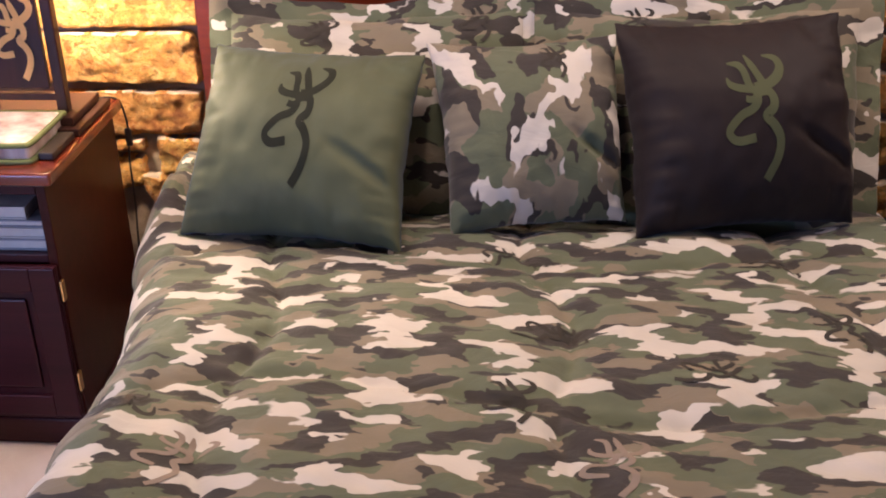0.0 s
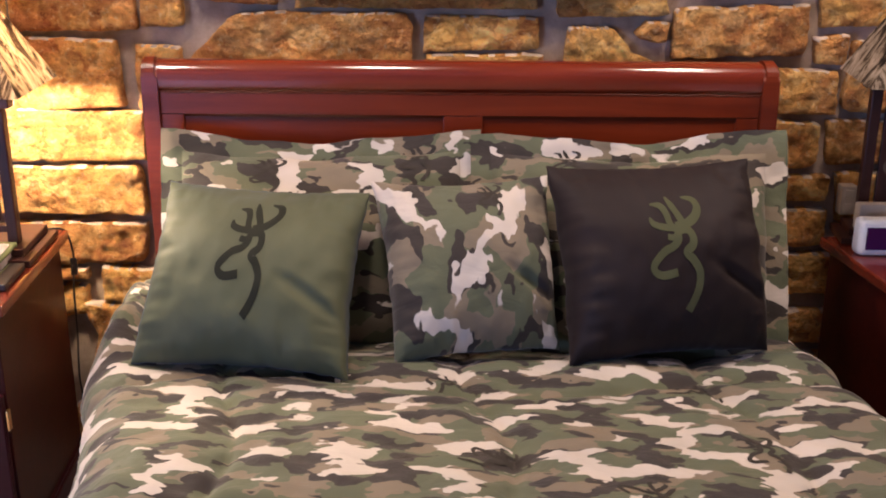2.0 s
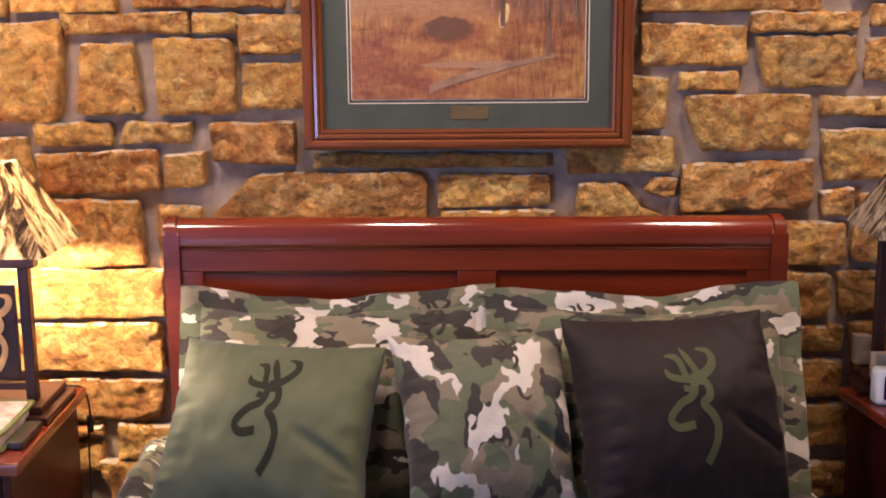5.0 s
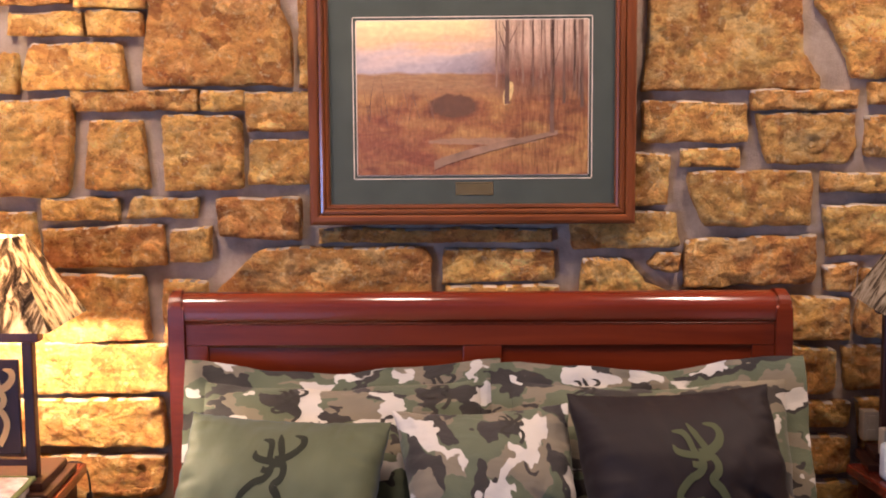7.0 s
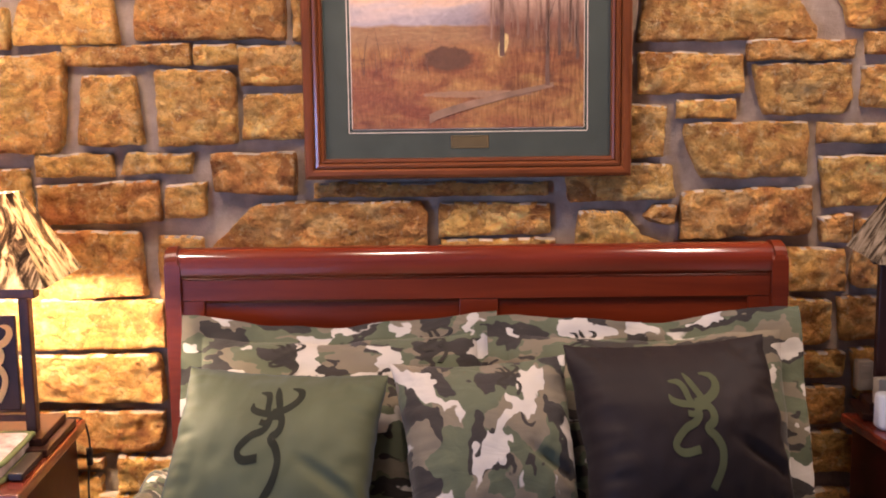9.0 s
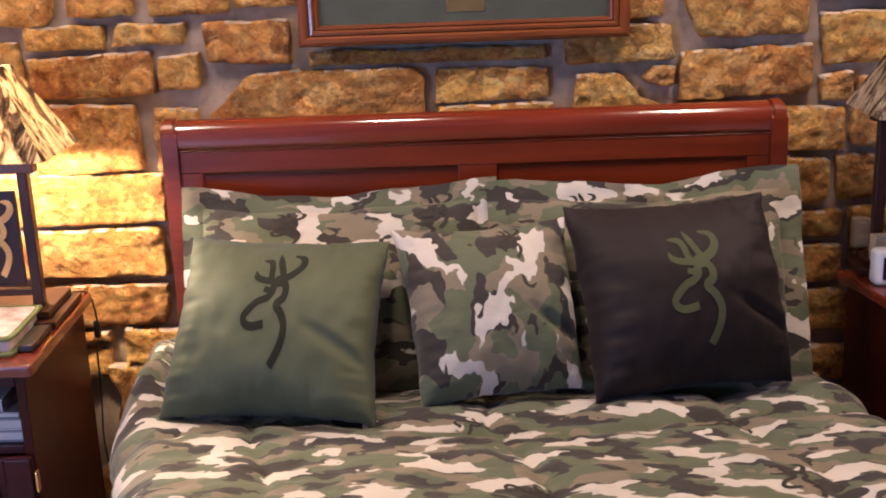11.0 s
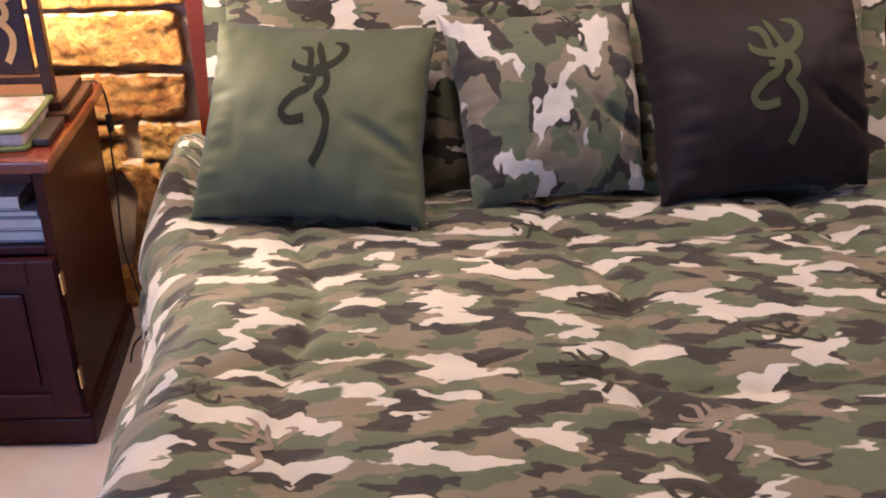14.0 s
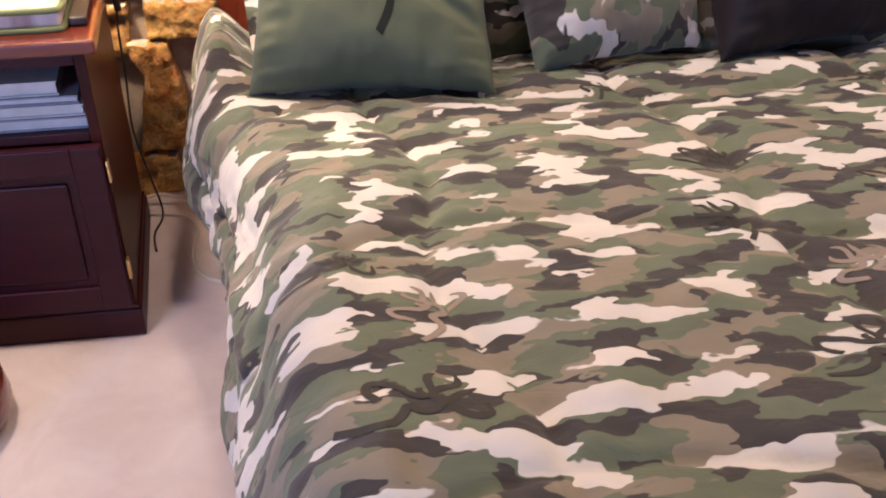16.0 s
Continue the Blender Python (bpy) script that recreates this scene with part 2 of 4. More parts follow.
def landscape_paint():
    """A loosely painted autumn field, with bare woods to one side and a pale sky."""
    m, n, l, b = material("painted_landscape", 0.5)
    uv = coords(n, "UV")
    sep = n.new("ShaderNodeSeparateXYZ")
    l.new(uv, sep.inputs[0])

    def math_node(kind, a, c, d=None):
        k = n.new("ShaderNodeMath")
        k.operation = kind
        for sock, v in zip(k.inputs, (a, c, d)):
            if v is None:
                continue
            if isinstance(v, (int, float)):
                sock.default_value = v
            else:
                l.new(v, sock)
        return k.outputs[0]

    def step(value, lo, hi):
        r = n.new("ShaderNodeMapRange")
        r.interpolation_type = "SMOOTHSTEP"
        l.new(value, r.inputs[0])
        r.inputs[1].default_value, r.inputs[2].default_value = lo, hi
        return r.outputs[0]

    def paint(scale, stops, shift=(0, 0, 0), detail=5, distort=0.6):
        z = noise_node(n, l, mapped(n, l, uv, scale, shift), 1.0, detail, 0.65, distort)
        r = ramp(n, stops)
        l.new(z.outputs["Fac"], r.inputs[0])
        return r.outputs[0]

    wob = noise_node(n, l, mapped(n, l, uv, (9, 9, 1)), 1.0, 4).outputs["Fac"]
    u2, v2 = math_node("MULTIPLY_ADD", wob, 0.20, sep.outputs[0]), math_node("MULTIPLY_ADD", wob, 0.05, sep.outputs[1])
    cloud = math_node("MULTIPLY_ADD", noise_node(n, l, mapped(n, l, uv, (4, 11, 1)), 1.0, 4).outputs["Fac"], 0.30, sep.outputs[1])
    sky_r = ramp(n, [(0.72, (0.44, 0.37, 0.38)), (0.80, (0.58, 0.46, 0.42)), (0.88, (0.72, 0.46, 0.26)), (0.97, (0.90, 0.68, 0.36))])
    l.new(math_node("MULTIPLY", cloud, 0.86), sky_r.inputs[0])
    field = paint((6, 9, 1), [(0.30, (0.17, 0.062, 0.036)), (0.44, (0.29, 0.125, 0.064)), (0.56, (0.37, 0.185, 0.088)), (0.72, (0.50, 0.31, 0.14))], (0, 0, 0), 9, 0.7)
    blades = paint((90, 12, 1), [(0.35, (0.74, 0.68, 0.62)), (0.65, (1.2, 1.18, 1.12))], (4, 2, 0), 4, 0.3)
    field = mix_color(n, l, 0.8, field, blades, "MULTIPLY")
    patch = paint((2.2, 2.6, 1), [(0.40, (0.86, 0.66, 0.62)), (0.60, (1.12, 1.16, 0.86))], (7, 1, 0), 3, 0.4)
    field = mix_color(n, l, 1.0, field, patch, "MULTIPLY")
    far = paint((7, 30, 1), [(0.35, (0.30, 0.15, 0.07)), (0.65, (0.42, 0.25, 0.12))])
    ground = mix_color(n, l, step(v2, 0.50, 0.62), field, far)
    scene_col = mix_color(n, l, step(v2, 0.675, 0.70), ground, sky_r.outputs[0])
    haze = mix_color(n, l, step(v2, 0.66, 0.86), (0.30, 0.25, 0.27), (0.46, 0.38, 0.38))
    hill = math_node("MULTIPLY", step(u2, 0.42, 0.55), math_node("SUBTRACT", 1.0, step(math_node("SUBTRACT", v2, math_node("MULTIPLY", u2, 0.30)), 0.62, 0.66)))
    scene_col = mix_color(n, l, math_node("MULTIPLY", hill, step(v2, 0.675, 0.70)), scene_col, haze)
    glade = mix_color(n, l, step(v2, 0.66, 0.92), (0.25, 0.105, 0.062), (0.60, 0.42, 0.31))
    boles = paint((26, 1.6, 1), [(0.34, (0.52, 0.46, 0.44)), (0.46, (0.92, 0.90, 0.88)), (0.66, (1.12, 1.12, 1.10))], (2, 1, 0), 6, 0.5)
    woods = mix_color(n, l, 1.0, glade, boles, "MULTIPLY")
    mask = math_node("MULTIPLY", step(u2, 0.55, 0.80), step(v2, 0.46, 0.68))
    scene_col = mix_color(n, l, mask, scene_col, woods)
    def daub(col, cu, cv, ru, rv, lean, paint_col, ragged):
        """One soft-edged dab of paint."""
        du = math_node("DIVIDE", math_node("SUBTRACT", math_node("MULTIPLY_ADD", sep.outputs[1], lean, sep.outputs[0]), cu + lean * cv), ru)
        dv = math_node("DIVIDE", math_node("SUBTRACT", sep.outputs[1], cv), rv)
        far_off = math_node("ADD", math_node("MULTIPLY", du, du), math_node("MULTIPLY", dv, dv))
        edge = noise_node(n, l, mapped(n, l, uv, (34, 26, 1)), 1.0, 4).outputs["Fac"]
        k = step(math_node("MULTIPLY_ADD", edge, ragged, far_off), 1.0 + ragged * 0.5 + 0.25, 0.75 + ragged * 0.5)
        return mix_color(n, l, k, col, paint_col)

    stem = paint((80, 5, 1), [(0.4, (0.55, 0.50, 0.48)), (0.56, (1.0, 1.0, 1.0))], (3, 9, 0), 5, 0.5)
    low = math_node("MULTIPLY", step(u2, 0.70, 0.84), math_node("SUBTRACT", 1.0, step(v2, 0.60, 0.75)))
    scene_col = mix_color(n, l, math_node("MULTIPLY", low, 0.8), scene_col, mix_color(n, l, 1.0, scene_col, stem, "MULTIPLY"))
    scene_col = daub(scene_col, 0.42, 0.45, 0.105, 0.075, 0.0, (0.15, 0.068, 0.036), 1.1)
    scene_col = daub(scene_col, 0.655, 0.53, 0.020, 0.075, -0.15, (0.72, 0.52, 0.22), 0.5)
    scene_col = daub(scene_col, 0.55, 0.22, 0.24, 0.022, 0.0, (0.36, 0.21, 0.125), 2.0)
    brush = paint((40, 30, 1), [(0.3, (0.80, 0.80, 0.80)), (0.7, (1.12, 1.10, 1.08))], (5, 2, 0), 6)
    l.new(mix_color(n, l, 1.0, scene_col, brush, "MULTIPLY"), b.inputs["Base Color"])
    return m


def glass_material():
    m, n, l, b = material("picture_glass", 0.02)
    tr, gl, fr, mx = (n.new("ShaderNode" + k) for k in ("BsdfTransparent", "BsdfGlossy", "Fresnel", "MixShader"))
    gl.inputs["Roughness"].default_value = 0.03
    fr.inputs["IOR"].default_value = 1.45
    l.new(fr.outputs[0], mx.inputs[0])
    l.new(tr.outputs[0], mx.inputs[1])
    l.new(gl.outputs[0], mx.inputs[2])
    l.new(mx.outputs[0], n["Material Output"].inputs[0])
    return m


STONE, MORTAR, CARPET = stone_material(), mortar_material(), carpet_material()
CAMO_BED = camo("camo_comforter", 10.8, 20.0, 2.0, (0.550, 0.550, 0.588))
CAMO_SHAM = camo("camo_sham", 11.0, 17.0, 5.0)
CAMO_CUSHION = camo("camo_cushion", 14.5, 9.6, 9.0, (0.515, 0.560, 0.580))
# the blue sheen tint imitates cool daylight on the pillow's lower part
GREEN_SATIN = cloth("green_satin", (0.082, 0.092, 0.052), (0.106, 0.118, 0.068), 0.16, 0.6, (0.08, 0.20, 1.0))
BROWN_SATIN = cloth("dark_brown_satin", (0.0165, 0.0112, 0.0112), (0.0235, 0.0165, 0.0160), 0.05, 0.6)
PRINT_DARK = cloth("dark_print", (0.013, 0.015, 0.010), (0.020, 0.022, 0.014), 0.1)
PRINT_GREEN = cloth("olive_print", (0.060, 0.066, 0.030), (0.080, 0.087, 0.042), 0.1)
PRINT_CAMO = cloth("dark_camo_print", (0.032, 0.028, 0.024), (0.05, 0.044, 0.036), 0.1)
PRINT_TAUPE = cloth("taupe_camo_print", (0.21, 0.165, 0.13), (0.26, 0.205, 0.165), 0.1)
MATTRESS = plain("mattress_ticking", (0.62, 0.58, 0.52), 0.9)
CHERRY = wood("cherry_wood", (0.118, 0.0165, 0.0048), (0.195, 0.0310, 0.0082), 0.3, (2.0, 30, 30), 0.15, 0.35)
ROLL = wood("polished_cherry", (0.135, 0.0165, 0.0052), (0.22, 0.031, 0.0095), 0.16, (2.0, 30, 30), 1.0, 0.5, 0.0)
# one stain, three tones: shade coloured into front and side, light into top
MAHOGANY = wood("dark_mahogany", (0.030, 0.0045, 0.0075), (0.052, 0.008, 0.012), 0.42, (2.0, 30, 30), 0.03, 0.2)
MAHOGANY_SHADED_SIDE = wood("mahogany_shaded_side", (0.032, 0.0036, 0.0022), (0.058, 0.0074, 0.0038), 0.38, (2.0, 30, 30), 0.0, 0.18)
MAHOGANY_LIT = wood("mahogany_lit", (0.105, 0.0145, 0.0062), (0.18, 0.029, 0.0110), 0.25)
LAMP_WOOD = wood("lamp_wood", (0.024, 0.0085, 0.0065), (0.050, 0.0155, 0.0105), 0.45, (30, 30, 3), 0.1, 0.3)
OAK = wood("oak_frame", (0.0984, 0.0248, 0.0062), (0.2214, 0.0620, 0.0156), 0.3, (4, 60, 60), 0.4)
OAK_UPRIGHT = wood("oak_frame_upright", (0.0984, 0.0248, 0.0062), (0.2214, 0.0620, 0.0156), 0.3, (60, 60, 4), 0.4)
MAT_GREEN = plain("green_matboard", (0.062, 0.072, 0.058), 0.9)
CREAM_LINE = plain("cream_line", (0.75, 0.62, 0.50), 0.8)
BRASS = plain("brass", (0.72, 0.48, 0.20), 0.3, 1.0)
DULL_BRASS = plain("engraved_plate", (0.20, 0.14, 0.06), 0.45, 0.6)
WALL_PAINT = plain("wall_paint", (0.22, 0.17, 0.14), 0.9, 0, 0.04)
CEILING_PAINT = plain("ceiling_paint", (0.40, 0.36, 0.32), 0.9, 0, 0.03)
PLASTIC_WHITE = plain("white_plastic", (0.80, 0.80, 0.78), 0.35, 0, 0.03)
PLASTIC_TAN = plain("tan_plastic", (0.50, 0.42, 0.32), 0.5, 0, 0.04)
# colours of the lamplit and the shaded wall behind the lamp panels
LIT_WALL_GOLD = plain("lit_wall_gold", (0.80, 0.50, 0.20), 0.7)
SHADED_WALL_TAN = plain("shaded_wall_tan", (0.10, 0.07, 0.045), 0.7)
CREAM_CABLE = plain("cream_cable", (0.74, 0.66, 0.54), 0.45, 0, 0.03)
BLACK_CORD = plain("dark_cord", (0.03, 0.02, 0.018), 0.5)
SHADE = bark_shade("woodland_shade")
GLASS = glass_material()
PAPER = [plain("book_" + c, v, 0.7) for c, v in (("white", (0.62, 0.60, 0.58)), ("grey", (0.30, 0.31, 0.36)), ("tan", (0.45, 0.36, 0.28)))]
BIBLE_CAMO = cloth("pink_woodland_cloth", (0.46, 0.30, 0.26), (0.88, 0.80, 0.74), 0.1, 0.8)
BIBLE_EDGE = cloth("green_binding", (0.16, 0.19, 0.07), (0.24, 0.26, 0.11), 0.1, 0.8)

# ---- building helpers ----
SKEW = 0.10   # the furniture stands a little askew to the stone wall


def skewed(v):
    return Vector((v[0] + SKEW * (2.7 - v[1]), v[1], v[2]))


def part(name, bm, mat, parent=None, label="", smooth=False, skew=True):
    if skew:
        for v in bm.verts:
            v.co = skewed(v.co)
    bmesh.ops.recalc_face_normals(bm, faces=bm.faces)
    me = bpy.data.meshes.new(name)
    bm.to_mesh(me)
    bm.free()
    me.materials.append(mat)
    if smooth:
        me.polygons.foreach_set("use_smooth", [True] * len(me.polygons))
    ob = new(name, me)
    if parent:
        ob.parent = parent
    return tagged(ob, label)


def thing(name, label, category, group="", kind=""):
    return tagged(new(name), label, category, group, kind)


def box(x0, x1, y0, y1, z0, z1, bevel=0.004, bm=None, seg=2):
    own = bmesh.new()
    bmesh.ops.create_cube(own, size=1, matrix=Matrix.Translation(((x0 + x1) / 2, (y0 + y1) / 2, (z0 + z1) / 2)) @ Matrix.Diagonal((x1 - x0, y1 - y0, z1 - z0, 1)))
    if bevel:
        bmesh.ops.bevel(own, geom=own.edges[:], offset=bevel, segments=seg, affect="EDGES", profile=0.6)
    if bm is None:
        return own
    me = bpy.data.meshes.new("tmp")
    own.to_mesh(me)
    own.free()
    bm.from_mesh(me)
    bpy.data.meshes.remove(me)
    return bm


def extrude_profile(points, x0, x1, bevel=0.0):
    """A closed (y, z) outline drawn out along x."""
    bm = bmesh.new()
    a = [bm.verts.new((x0, y, z)) for y, z in points]
    b = [bm.verts.new((x1, y, z)) for y, z in points]
    n = len(points)
    for i in range(n):
        bm.faces.new((a[i], a[(i + 1) % n], b[(i + 1) % n], b[i]))
    bm.faces.new(a)
    bm.faces.new(b[::-1])
    for ring in (a, b):
        for i in range(n):
            bm.edges.get((ring[i], ring[(i + 1) % n])).smooth = False
    if bevel:
        ends = [e for e in bm.edges if abs(e.verts[0].co.x - e.verts[1].co.x) < 1e-6]
        bmesh.ops.bevel(bm, geom=ends, offset=bevel, segments=2, affect="EDGES")
    return bm


def tube(points, radius, sides=8):
    """A round cord along a smooth line through the points."""
    pts = [Vector(p) for p in points]
    line = []
    for i in range(len(pts) - 1):
        p0, p1, p2, p3 = pts[max(i - 1, 0)], pts[i], pts[i + 1], pts[min(i + 2, len(pts) - 1)]
        for s in range(8):
            t = s / 8
            line.append(0.5 * (2 * p1 + (p2 - p0) * t + (2 * p0 - 5 * p1 + 4 * p2 - p3) * t * t + (3 * p1 - p0 - 3 * p2 + p3) * t ** 3))
    line.append(pts[-1])
    bm, rings = bmesh.new(), []
    for i, p in enumerate(line):
        d = (line[min(i + 1, len(line) - 1)] - line[max(i - 1, 0)]).normalized()
        u = d.orthogonal().normalized()
        w = d.cross(u)
        if rings:
            u0 = (rings[-1][0].co - line[i - 1])
            u = (u0 - d * u0.dot(d)).normalized()
            w = d.cross(u)
        rings.append([bm.verts.new(p + radius * (math.cos(a) * u + math.sin(a) * w)) for a in (2 * math.pi * k / sides for k in range(sides))])
    for r, s in zip(rings, rings[1:]):
        for k in range(sides):
            bm.faces.new((r[k], r[(k + 1) % sides], s[(k + 1) % sides], s[k]))
    bm.faces.new(rings[0][::-1])
    bm.faces.new(rings[-1])
    return bm


def sheet(nu, nv, place, uv_of):
    """A grid mesh of nu x nv cells, from place(u, v) with u, v in 0..1, and its UVs in metres."""
    bm = bmesh.new()
    lay = bm.loops.layers.uv.new("UVMap")
    g = [[bm.verts.new(place(i / nu, j / nv)) for i in range(nu + 1)] for j in range(nv + 1)]
    for j in range(nv):
        for i in range(nu):
            f = bm.faces.new((g[j][i], g[j][i + 1], g[j + 1][i + 1], g[j + 1][i]))
            for lp, (a, c) in zip(f.loops, ((i, j), (i + 1, j), (i + 1, j + 1), (i, j + 1))):
                lp[lay].uv = uv_of(a / nu, c / nv)
    return bm


# ---- the room ----
ROOM = (-2.6, 2.6, -2.3, 2.86, 2.45)


def structure(name, label, category):
    return thing(name, label, category, kind="structure")


tagged(part("floor", box(ROOM[0] - 0.1, ROOM[1] + 0.1, ROOM[2] - 0.1, 3.05, -0.12, 0.0, 0), CARPET, None, skew=False), "cream wall-to-wall carpet with soft worn patches", "floor", kind="structure")
tagged(part("ceiling", box(ROOM[0] - 0.1, ROOM[1] + 0.1, ROOM[2] - 0.1, 3.05, ROOM[4], ROOM[4] + 0.1, 0), CEILING_PAINT, None, skew=False), "plain off-white painted ceiling", "ceiling", kind="structure")
tagged(part("wall_south", box(ROOM[0] - 0.1, ROOM[1] + 0.1, ROOM[2] - 0.12, ROOM[2], 0, ROOM[4], 0), WALL_PAINT, None, skew=False), "plain beige painted wall", "wall", kind="structure")
tagged(part("wall_east", box(ROOM[1], ROOM[1] + 0.12, ROOM[2], 2.84, 0, ROOM[4], 0), WALL_PAINT, None, skew=False), "plain beige painted wall", "wall", kind="structure")
wb = box(ROOM[0] - 0.12, ROOM[0], ROOM[2], -1.8, 0, ROOM[4], 0)
box(ROOM[0] - 0.12, ROOM[0], -0.6, 2.84, 0, ROOM[4], 0, wb)
box(ROOM[0] - 0.12, ROOM[0], -1.8, -0.6, 0, 0.42, 0, wb)
box(ROOM[0] - 0.12, ROOM[0], -1.8, -0.6, 1.48, ROOM[4], 0, wb)
tagged(part("wall_west", wb, WALL_PAINT, None, skew=False), "plain beige painted wall with a window opening", "wall", kind="structure")

wall_north = tagged(part("wall_north", sheet(60, 40, lambda u, v: Vector((-2.7 + 5.4 * u, 2.829 + 0.009 * noise.noise((u * 40, v * 22, 0)), 2.5 * v - 0.01)), lambda u, v: (u, v)), MORTAR, None, skew=False),
                    "rough sandstone rubble wall with recessed grey mortar", "wall", kind="structure")
part("wall_core", box(-2.7, 2.7, 2.86, 3.02, -0.01, 2.5, 0), MORTAR, wall_north, skew=False)


# ---- bed ----
RIGHT_SPREAD = 0.065
BED_TOP = lambda y: 0.575 - 0.055 * (y - 1.3)


def bed_frame():
    bed = thing("sleigh_bed", "glossy cherry wood sleigh bed with a rolled headboard", "bed")
    c, ry, rz = (2.700, 1.029), 0.037, 0.037
    arc = [(c[0] + ry * math.cos(a), c[1] + rz * math.sin(a)) for a in (radians(d) for d in range(-40, 181, 7))] + [(2.6632, 1.018), (2.6640, 1.006), (2.6652, 0.9965), (2.705, 0.9965)]
    # top roll and the rail below it
    part("top_roll", extrude_profile(arc, -0.70, 0.70), ROLL, bed, "glossy rolled top edge", smooth=True)
    rail = [(2.6672, 0.991), (2.6672, 0.942), (2.725, 0.942), (2.725, 1.02), (2.70, 1.02), (2.688, 0.994)]
    part("top_rail", extrude_profile(rail, -0.70, 0.70, 0.002), CHERRY, bed)
    part("bead", extrude_profile([(2.6668, 0.9960), (2.6655, 0.9938), (2.6668, 0.9915), (2.700, 0.9915), (2.700, 0.9960)], -0.70, 0.70), CHERRY, bed)
    for x0, x1 in ((-0.70, -0.645), (-0.035, 0.057), (0.648, 0.70)):
        part("stile", box(x0, x1, 2.6682, 2.725, 0.30, 0.941, 0.002), CHERRY, bed)
    for x0, x1 in ((-0.645, -0.035), (0.057, 0.648)):
        b = box(x0, x1, 2.6745, 2.722, 0.30, 0.942, 0)
        part("panel", b, CHERRY, bed)
        part("panel_moulding", extrude_profile([(2.6690, 0.9415), (2.6742, 0.9415), (2.6742, 0.934)], x0 + 0.001, x1 - 0.001), CHERRY, bed)
    # scroll-ended side boards
    prof = []
    for d in range(-30, 181, 15):
        prof.append((2.701 + 0.042 * math.cos(radians(d)), 1.028 + 0.042 * math.sin(radians(d))))
    back = [(2.742, 0.95), (2.752, 0.75), (2.752, 0.0)]
    front = [(2.672, 0.0), (2.668, 0.55), (2.660, 0.80), (2.657, 0.93), (2.657, 0.99)]
    outline = front + [p for p in prof[::-1]] + back
    for x0, x1 in ((-0.738, -0.70), (0.70, 0.738)):
        part("side_board", extrude_profile(outline, x0, x1, 0.007), CHERRY, bed)
    part("side_rail", box(-0.70, -0.675, 0.70, 2.68, 0.18, 0.34), CHERRY, bed)
    part("side_rail", box(0.655, 0.68, 0.70, 2.68, 0.18, 0.34), CHERRY, bed)
    part("foot_board", box(-0.70, 0.70, 0.66, 0.70, 0.0, 0.40, 0.01), CHERRY, bed)
    return bed


bed_frame()
tagged(part("mattress", box(-0.66, 0.645, 0.72, 2.66, 0.22, 0.47, 0.04, seg=4), MATTRESS, None), "pale quilted mattress under the comforter", "mattress")


# strokes of the printed antler emblem, in a box one wide and one high, y downwards, with their widths
STROKES = (
    (((0.52, 0.29), (0.72, 0.262), (0.88, 0.20), (0.965, 0.115), (0.92, 0.04), (0.75, 0.014)), 0.125),
    (((0.66, 0.29), (0.62, 0.21), (0.55, 0.12), (0.475, 0.005)), 0.115),
    (((0.46, 0.30), (0.42, 0.24), (0.40, 0.16), (0.34, 0.095), (0.19, 0.078)), 0.105),
    (((0.58, 0.31), (0.42, 0.30), (0.25, 0.285), (0.15, 0.255), (0.125, 0.20)), 0.100),
    (((0.50, 0.30), (0.51, 0.39), (0.42, 0.455), (0.25, 0.50), (0.065, 0.60), (0.075, 0.66), (0.20, 0.692), (0.43, 0.672)), 0.105),
    (((0.48, 0.33), (0.68, 0.32), (0.745, 0.38), (0.72, 0.455), (0.61, 0.515), (0.72, 0.585), (0.80, 0.69), (0.755, 0.83), (0.60, 0.99)), 0.118),
    (((0.54, 0.35), (0.44, 0.385), (0.34, 0.375)), 0.085),
)


def ribbons(at, fat=1.03):
    """The emblem's strokes as thin tapered ribbons, laid down by at(a, b, layer), each a hair above the one before."""
    bm = bmesh.new()
    for si, (pts, wid) in enumerate(STROKES):
        p = [Vector((a, b)) for a, b in pts]
        line = []
        for i in range(len(p) - 1):
            a, b, c, d = p[max(i - 1, 0)], p[i], p[i + 1], p[min(i + 2, len(p) - 1)]
            for s in range(6):
                t = s / 6
                line.append(0.5 * (2 * b + (c - a) * t + (2 * a - 5 * b + 4 * c - d) * t * t + (3 * b - a - 3 * c + d) * t ** 3))
        line.append(p[-1])
        rows = []
        for i, q in enumerate(line):
            d = (line[min(i + 1, len(line) - 1)] - line[max(i - 1, 0)])
            d = Vector((d.x, d.y * 1.6)).normalized()
            f = i / (len(line) - 1)
            hw = fat * wid * 0.5 * (1.0 if f < 0.75 or si > 3 else max(0.2, 1 - (f - 0.75) * 3.2))
            side = Vector((-d.y, d.x / 1.6)) * hw
            rows.append([bm.verts.new(at(q.x + side.x * k, q.y + side.y * k, si)) for k in (-1, -0.33, 0.33, 1)])
        for r, s in zip(rows, rows[1:]):
            for k in range(3):
                bm.faces.new((r[k], r[k + 1], s[k + 1], s[k]))
    return bm


